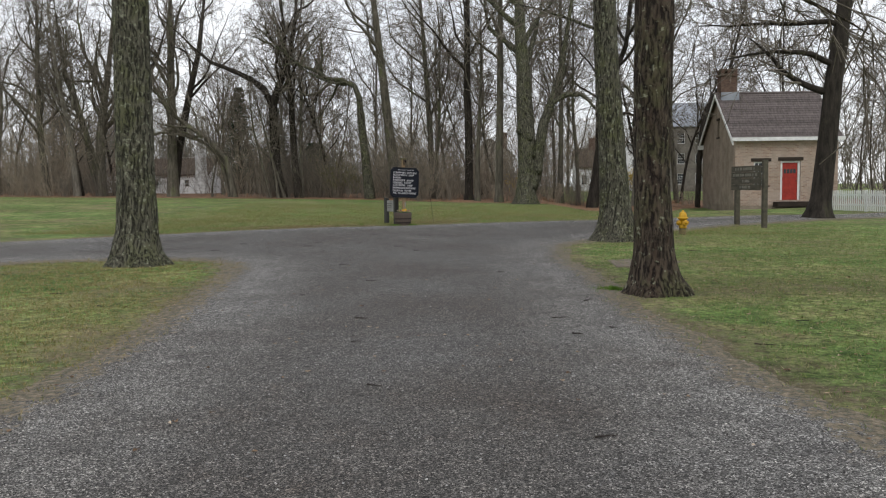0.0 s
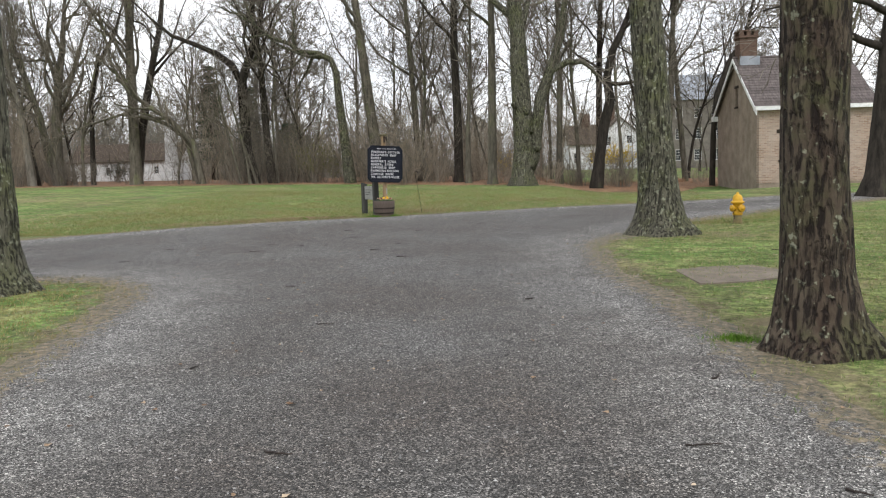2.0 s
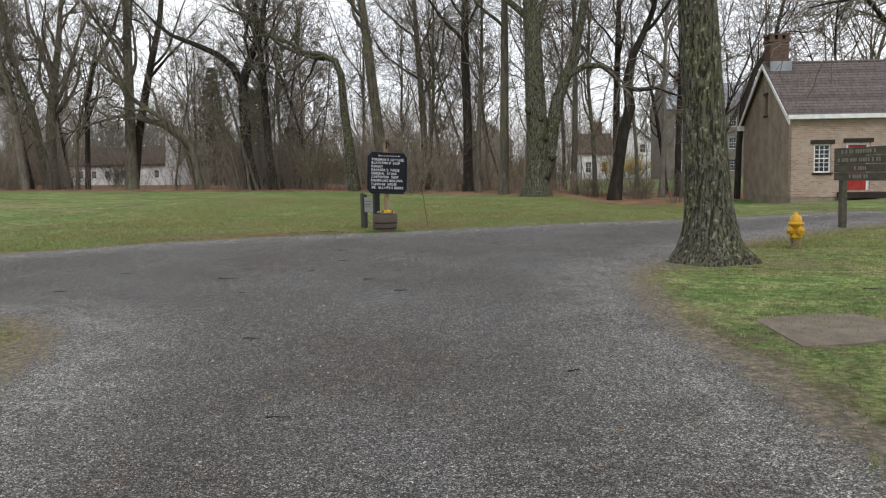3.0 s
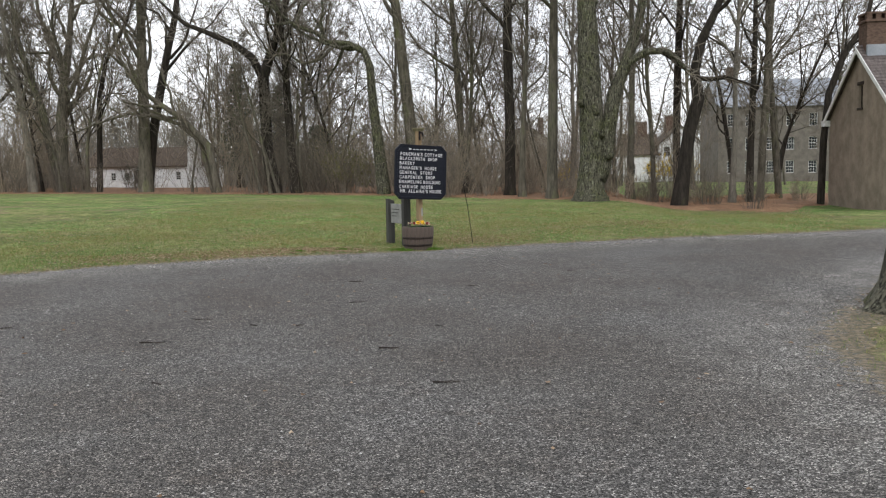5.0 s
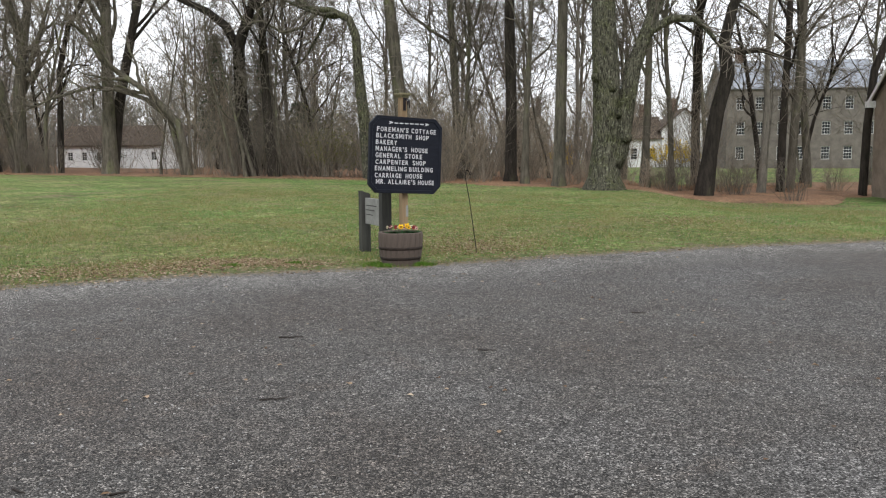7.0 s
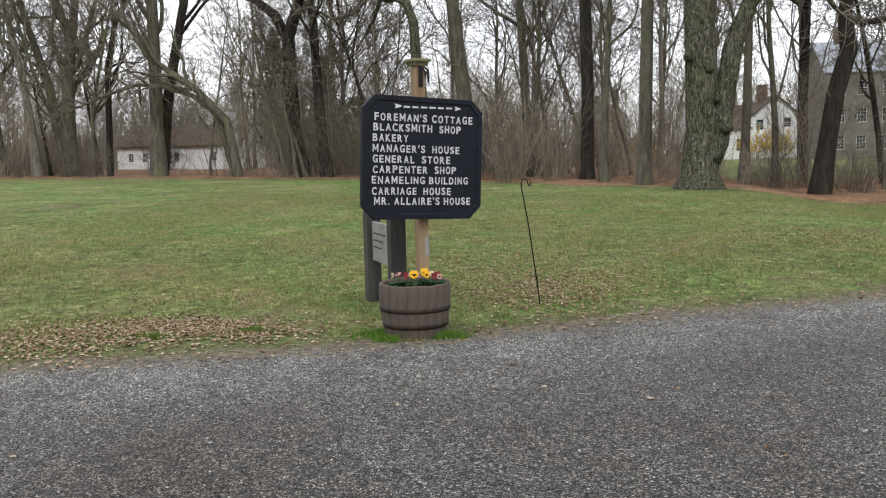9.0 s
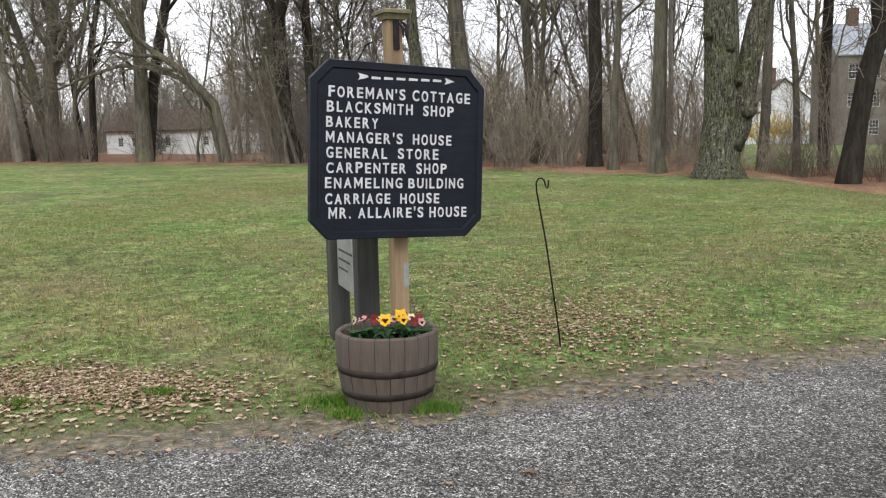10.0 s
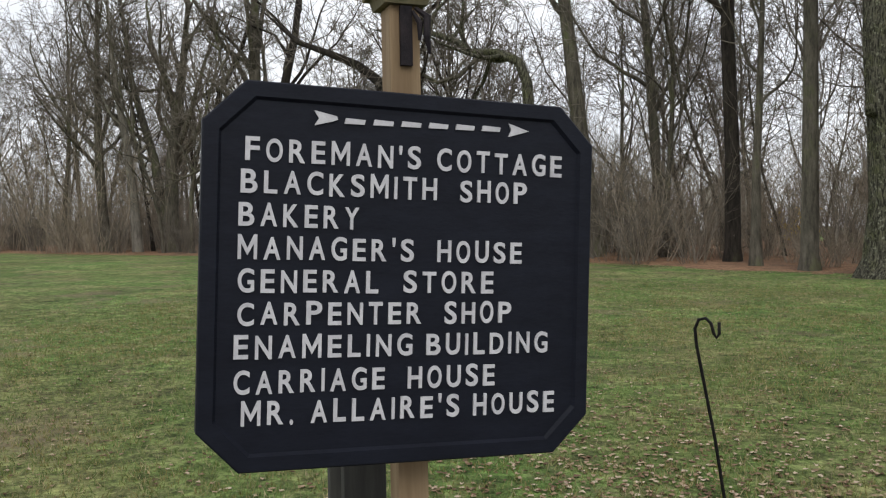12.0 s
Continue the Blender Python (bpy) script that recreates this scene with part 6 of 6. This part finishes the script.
# ---- houses beyond the wood ----
def gabled(name, m, w, d, eave, apex, wall_mat, roof_mat, label, wins, along_x=True, over=0.25, chim=None, wall_label=""):
    ob = thing(name, m, label, "house")
    holes = [(x, x + ww, z, z + hh) for x, z, ww, hh, *_ in wins]
    part("wall", wall(w, eave, 0.3, holes), wall_mat, ob, wall_label)
    bk = Mesh()
    bk.box(0.003, 0.3, 0.302, d, 0, eave)
    bk.box(w - 0.3, w - 0.003, 0.302, d, 0, eave)
    bk.box(0.302, w - 0.302, d - 0.3, d - 0.003, 0, eave)
    if along_x:
        for x in (0, w - 0.2):
            bk.add([(x, 0, eave), (x, d, eave), (x, d / 2, apex), (x + 0.2, 0, eave), (x + 0.2, d, eave), (x + 0.2, d / 2, apex)], [(0, 2, 1), (3, 4, 5), (1, 2, 5, 4), (2, 0, 3, 5)])
    else:
        for y in (0, d - 0.2):
            bk.add([(0, y, eave), (w, y, eave), (w / 2, y, apex), (0, y + 0.2, eave), (w, y + 0.2, eave), (w / 2, y + 0.2, apex)], [(0, 1, 2), (5, 4, 3), (1, 4, 5, 2), (2, 5, 3, 0)])
    part("side_wall", bk, wall_mat, ob)
    rf = Mesh()
    span = d if along_x else w
    ris = (apex - eave) / (span / 2)
    for s in (0, 1):
        a0, a1 = (-over, span / 2) if not s else (span + over, span / 2)
        z0, z1 = eave - over * ris, apex
        lo, hi = -over, (w if along_x else d) + over
        P = (lambda u, v, z: (v, u, z)) if along_x else (lambda u, v, z: (u, v, z))
        vs_ = [P(a0, lo, z0), P(a0, hi, z0), P(a1, hi, z1), P(a1, lo, z1)]
        vs_ += [(x, y, z + 0.14) for x, y, z in vs_]
        rf.add(vs_, [(0, 1, 2, 3), (7, 6, 5, 4), (0, 4, 5, 1), (1, 5, 6, 2), (2, 6, 7, 3), (3, 7, 4, 0)])
    part("roof", rf, roof_mat, ob)
    for x, z, ww, hh, c, r in wins:
        window(ob, pose(x + 0.005, 0.1, z + 0.005), ww - 0.01, hh - 0.01, c, r)
    for cx, cy, cw, z0, z1, mat in chim or ():
        part("chimney", block(cx - cw / 2, cx + cw / 2, cy - cw / 2, cy + cw / 2, z0, z1, 0.02), mat, ob)
    return ob


low = gabled("whitewashed_cottage", at(-40.4, 64, 0, 1, 0.1), 11.6, 6.0, 2.15, 3.9, WHITE_WASH, BROWN_ROOF, "long low whitewashed cottage with small dark windows beyond the wood",
             [(1.0, 0.75, 0.55, 0.8, 2, 4), (2.35, 0.75, 0.55, 0.8, 2, 4), (3.75, 0.75, 0.55, 0.8, 2, 4), (5.4, 0.75, 0.55, 0.8, 2, 4), (8.9, 0.75, 0.55, 0.8, 2, 4)])
stack = Mesh()
stack.tube([(11.1, -0.5, 0), (11.05, -0.5, 2.6), (11.05, -0.5, 4.9)], [0.85, 0.62, 0.55], 12, True, lambda i, a, p: 1 + 0.08 * noise.noise((math.cos(a) * 4, math.sin(a) * 4, p.z * 3)))
part("chimney", stack, simple("whitewashed_rubble", (0.45, 0.45, 0.44), (0.85, 0.85, 0.84), 4, 0.9, 0.8, 0.05), low, "whitewashed rubble-stone chimney stack")
cottage = gabled("white_gabled_cottage", at(19.3, 95, 0, 1.22, 0.2), 4.4, 8.0, 4.0, 5.9, WHITE_WASH, BROWN_ROOF, "white gabled cottage with dark windows seen through the trees",
                 [(0.5, 2.8, 0.7, 1.0, 2, 4), (2.9, 3.0, 0.7, 0.9, 2, 4)], along_x=False, chim=[(1.7, 4.0, 0.9, 4.6, 7.2, CHIMNEY_BRICK)])
gabled("cottage_wing", at(15.0, 95.2, 0, 1.22, 0.2), 3.47, 6.0, 3.1, 5.2, WHITE_WASH, BROWN_ROOF, "low white cottage wing with a red brick chimney", [(0.5, 0.9, 0.7, 1.2, 2, 4), (2.3, 0.9, 0.7, 1.2, 2, 4)], chim=[(2.2, 3.0, 1.0, 4.4, 6.6, CHIMNEY_BRICK)])
mill_w = [(x, z, 1.1, 1.7, 3, 4) for z in (1.4, 4.6, 7.8) for x in (1.2, 3.6, 6.4, 9.0, 12.0, 14.8, 17.4)]
gabled("masonry_mill", at(22.9, 78, 0, 0.78, 0.2), 19.6, 12, 10.6, 14.6, MILL_WALL, SLATE_ROOF, "three-storey grey-brown masonry mill behind bare trees", mill_w, chim=[(3, 6, 1.2, 13, 16.5, CHIMNEY_BRICK)])
gabled("cream_house", at(-1.0, 108, 0, 1, 0.2), 7.0, 8, 6.0, 8.6, CREAM_WASH, BROWN_ROOF, "cream two-storey house far behind the trees", [(x, z, 0.9, 1.4, 2, 4) for z in (1.2, 4.0) for x in (1.0, 3.0, 5.2)], along_x=False, chim=[(5.8, 4, 0.8, 6, 9.8, CHIMNEY_BRICK)])

# ---- twigs, leaves, stones and grass ----
STICK = simple("wet_dark_twig", (0.016, 0.012, 0.010), (0.05, 0.038, 0.03), 20, 0.7, 0.4)
PALE_STICK = simple("pale_dry_twig", (0.24, 0.19, 0.12), (0.38, 0.32, 0.22), 20, 0.8, 0.4)


LX, LY = np.arange(-16, 18, 0.1), np.arange(-32, 40, 0.1)
_gx, _gy = np.meshgrid(LX, LY)
ROAD_D = outline_distance(_gx, _gy, ROAD_OUTLINE).tolist()
ROAD_Z = road_height(_gx[::2, ::2], _gy[::2, ::2]).tolist()


def in_road(x, y):
    i, j = int((y + 32) * 10 + 0.5), int((x + 16) * 10 + 0.5)
    return ROAD_D[i][j] if 0 <= i < len(LY) and 0 <= j < len(LX) else -9.0


def road_top(x, y):
    i, j = int((y + 32) * 5 + 0.5), int((x + 16) * 5 + 0.5)
    z = ROAD_Z[i][j] if 0 <= i < len(ROAD_Z) and 0 <= j < len(ROAD_Z[0]) else -9.0
    return max(z, ground_z(x, y))


def twig(x, y, length, turn, pale=False, r=0.007, seed=0):
    q = random.Random(seed)
    m = Mesh()
    length *= 0.68
    pts = [(length * (k / 6 - 0.5), 0.03 * length * q.gauss(0, 1), r * 0.8 + 0.004 * q.random()) for k in range(7)]
    m.tube(pts, [r * (1 - 0.09 * k) for k in range(7)], 6)
    if length > 0.16:
        m.tube([pts[3], (pts[3][0] + length * 0.2, length * 0.12 * q.choice((-1, 1)), r)], [r * 0.6, r * 0.3], 5)
    o = new("fallen_twig", m.mesh("fallen_twig", PALE_STICK if pale else STICK, True))
    o.matrix_basis = pose(x, y, road_top(x, y), 0, 0, turn)
    tagged(o, "pale dry twig fallen in the grass" if pale else "dark wet twig lying on the gravel", "twig", "fallen twigs")


for k, (x, y, L, a) in enumerate([(3.88, -19.89, 0.3, 5), (4.4, -20.59, 0.18, -40), (1.56, -19.94, 0.26, -15), (1.74, -21.44, 0.14, 10), (0.21, -13.5, 0.26, -10), (1.36, -10.24, 0.3, 8), (1.13, -16.14, 0.26, 0), (3.98, -20.96, 0.2, -30), (0.75, -9.06, 0.26, 3), (-1.48, -8.89, 0.36, 6), (-0.04, -6.42, 0.3, 20), (-1.45, -7.67, 0.32, 0), (-0.33, -7.98, 0.12, 30), (1.26, -4.98, 0.22, 5), (-0.81, -7.99, 0.16, -30), (1.09, -7.98, 0.14, -20), (-0.78, -10.39, 0.16, -30), (-0.39, -4.71, 0.3, 10), (2.67, -3.34, 0.2, 0), (3.23, -14.83, 0.2, 30), (0.41, -17.89, 0.18, 70), (2.19, -23.3, 0.2, -20), (3.8, -24.58, 0.22, 20), (4.35, -18.42, 0.3, 60), (-3.4, -10.2, 0.3, 0), (-3.32, -8.24, 0.24, 30), (6.61, -19.98, 0.3, 10), (5.76, -21.45, 0.4, -25), (7.44, -19.16, 0.3, 40), (6.12, -15.73, 0.4, -10), (8.7, -17.74, 0.35, 15), (-2.05, -18.9, 0.3, -30), (-3.29, -17.64, 0.35, 10), (7.6, -10.2, 0.4, 0), (3.2, 11.6, 0.5, 5), (4.4, 13.0, 0.4, -10)]):
    twig(x, y, L, a, False, 0.006 + 0.003 * random.random(), k)
for k, (x, y, L, a) in enumerate([(-1.37, -0.81, .26, 8), (-2.2, -0.4, .25, -20), (-1.9, 1.5, .34, -35), (-1.45, 0.9, .16, 40), (6.0, -8.55, .22, -6), (-1.0, -0.55, .2, 5), (5.7, -14.1, .3, 10)]):
    twig(x, y, L, a, True, 0.005, 60 + k)


def scatter(name, count, place, shape, material, label, category, seed):
    r = random.Random(seed)
    m = Mesh()
    for _ in range(count):
        spot = place(r)
        if spot:
            shape(m, r, *spot)
    return tagged(new(name, m.mesh(name, material)), label, category, kind="stuff")


def lawn_spot(x0, x1, y0, y1, edge=-0.02, power=1.0):
    def go(r):
        x, y = r.uniform(x0, x1), y0 + (y1 - y0) * r.random() ** power
        border = min(x - x0, x1 - x, y1 - y) / 3.0
        near = in_road(x, y)
        return (x, y) if near < edge and r.random() < min(border, max(0.12, -near / 1.3)) else None
    return go


def patchy(place, low):
    """Keeps the spots that fall in drifting patches."""
    def go(r):
        spot = place(r)
        return spot if spot and noise.noise((spot[0] * 0.7, spot[1] * 0.7, 4.4)) + 0.5 * noise.noise((spot[0] * 2.3, spot[1] * 2.3, 9.1)) > low else None
    return go


def tuft(lo, hi):
    def go(m, r, x, y):
        z = (road_top(x, y) if in_road(x, y) > -1.1 else ground_z(x, y)) - 0.004
        for _ in range(3):
            a, h = r.uniform(0, 2 * math.pi), r.uniform(lo, hi)
            bx, by = x + r.gauss(0, 0.018), y + r.gauss(0, 0.018)
            w = 0.0038
            c, s = math.cos(a) * w, math.sin(a) * w
            lx, ly = r.gauss(0, 0.5) * h, r.gauss(0, 0.5) * h
            m.add([(bx - c, by - s, z), (bx + c, by + s, z), (bx + lx, by + ly, z + h)], [(0, 1, 2)])
    return go


scatter("straw_blades", 110000, patchy(lawn_spot(-12, 12, -4.5, 20, 0.06, 1.5), 0.02), tuft(0.02, 0.055), STRAW_BLADES, "patches of straw-coloured dead grass blades", "grass", 5)
scatter("lawn_blades", 125000, lawn_spot(-12, 12, -4.5, 22, 0.06, 1.5), tuft(0.022, 0.06), BLADES, "short green and straw-coloured grass blades", "grass", 1)
scatter("verge_blades", 60000, lawn_spot(-8, 3, -27, -10, 0.1), tuft(0.02, 0.05), STRAW_BLADES, "short green and straw-coloured grass blades", "grass", 2)
scatter("bank_blades", 70000, lawn_spot(1.5, 16, -25, 3, 0.1), tuft(0.02, 0.05), BLADES, "short green and straw-coloured grass blades", "grass", 3)


def clump_spot(cx, cy, s):
    def go(r):
        a, q = r.uniform(0, 2 * math.pi), abs(r.gauss(0, s))
        return (cx + math.cos(a) * q, cy + math.sin(a) * q * 0.7)
    return go


for k, (cx, cy, s, n) in enumerate([(0.22, -0.16, 0.10, 420), (-0.40, -0.10, 0.12, 420), (-0.25, -0.33, 0.08, 160), (-1.55, -0.05, 0.10, 160), (-2.35, -0.35, 0.08, 90), (4.88, -17.1, 0.14, 250)]):
    scatter("grass_tuft", n, clump_spot(cx, cy, s), tuft(0.02, 0.065), BRIGHT_BLADES, "fresh bright-green grass tuft", "grass", 20 + k)


def leaf(m, r, x, y):
    z = road_top(x, y) if in_road(x, y) > -0.6 else ground_z(x, y)
    a, L, w = r.uniform(0, 2 * math.pi), r.uniform(0.025, 0.062), r.uniform(0.010, 0.022)
    c, s = math.cos(a), math.sin(a)
    t1, t2, t3 = r.uniform(0.0, 0.008), r.uniform(0.002, 0.016), r.uniform(0.0, 0.012)
    P = lambda u, v, h: (x + u * c - v * s, y + u * s + v * c, z + 0.006 + h)
    m.add([P(-L / 2, 0, t1), P(-L * 0.2, w, t2), P(L * 0.25, w * 0.8, t3), P(L / 2, 0, t1), P(L * 0.25, -w * 0.9, t2), P(-L * 0.2, -w, t3), P(0, 0, 0.002)],
          [(0, 6, 1), (1, 6, 2), (2, 6, 3), (3, 6, 4), (4, 6, 5), (5, 6, 0)])


def drift(*spots):
    def go(r):
        cx, cy, sx, sy = r.choice(spots)
        return (r.gauss(cx, sx), r.gauss(cy, sy))
    return go


scatter("fallen_leaves", 9500, drift((-3.0, -0.35, 0.55, 0.35), (-2.5, 0.1, 0.45, 0.25), (-3.9, -0.9, 0.6, 0.4), (-1.7, 0.0, 0.4, 0.25), (0.95, 2.2, 0.5, 0.6), (0.6, 3.2, 1.0, 1.0), (5.0, 8.0, 0.9, 0.8), (0.2, 4.5, 1.6, 1.4), (-5.2, -1.6, 0.7, 0.5)), leaf, DRY_LEAVES,
        "drifts of curled brown oak leaves beside the drive", "leaves", 31)
scatter("scattered_leaves", 13000, lawn_spot(-14, 13, -1.5, 26, power=1.3), leaf, DRY_LEAVES, "scattered dry brown leaves on the lawn", "leaves", 32)
scatter("verge_litter", 9000, lambda r: (lambda x, y: (x, y) if -1.5 < in_road(x, y) < 0.12 and r.random() < 1.1 + in_road(x, y) * 0.6 else None)(r.uniform(-9, 9), r.uniform(-7, 5.5)), leaf, DRY_LEAVES, "broken brown leaves on the worn verge of the drive", "leaves", 37)
scatter("bank_leaves", 2200, lawn_spot(4.4, 12, -26, 0), leaf, DRY_LEAVES, "scattered dry brown leaves on the lawn", "leaves", 33)
scatter("verge_leaves", 400, lawn_spot(-5.5, 0.2, -26, -12.4), leaf, DRY_LEAVES, "scattered dry brown leaves on the lawn", "leaves", 34)
scatter("drive_leaves", 260, lambda r: (r.uniform(-3, 5), r.uniform(-25, -1)), leaf, DRY_LEAVES, "a few dry leaves on the gravel", "leaves", 35)
scatter("woodland_leaves", 9000, lambda r: (lambda x: (x, float(np.interp(x, WOODS_EDGE[:, 0], WOODS_EDGE[:, 1])) + abs(r.gauss(0, 2.0)) - 1.2))(r.uniform(-34, 14)),
        lambda m, r, x, y: leaf(m, r, x, y), DRY_LEAVES, "brown leaves along the wood's edge", "leaves", 36)


def stone(m, r, x, y):
    z = road_top(x, y)
    s = r.uniform(0.005, 0.011)
    k = [r.uniform(0.6, 1.3) for _ in range(6)]
    c, q = math.cos(k[0] * 9), math.sin(k[0] * 9)
    P = lambda u, v, h: (x + (u * c - v * q) * s, y + (u * q + v * c) * s, z + h * s)
    m.add([P(k[0], 0, 0.2), P(0, k[1], 0.1), P(-k[2], 0, 0.2), P(0, -k[3], 0.1), P(0.1, 0.1, 0.9 * k[4])], [(0, 1, 4), (1, 2, 4), (2, 3, 4), (3, 0, 4)])


scatter("loose_gravel", 42000, lambda r: (lambda x, y: (x, y) if in_road(x, y) > 0.05 else None)(r.uniform(-3.5, 5.6), r.uniform(-28, -0.5)), stone, STONES, "loose grey crushed stones on the drive", "gravel", 41)
scatter("edge_gravel", 14000, lambda r: (lambda x, y: (x, y) if -0.45 < in_road(x, y) < 0.7 else None)(r.uniform(-5, 7), r.uniform(-28, 3)), stone, STONES, "pale loose stones along the drive's edge", "gravel", 42)
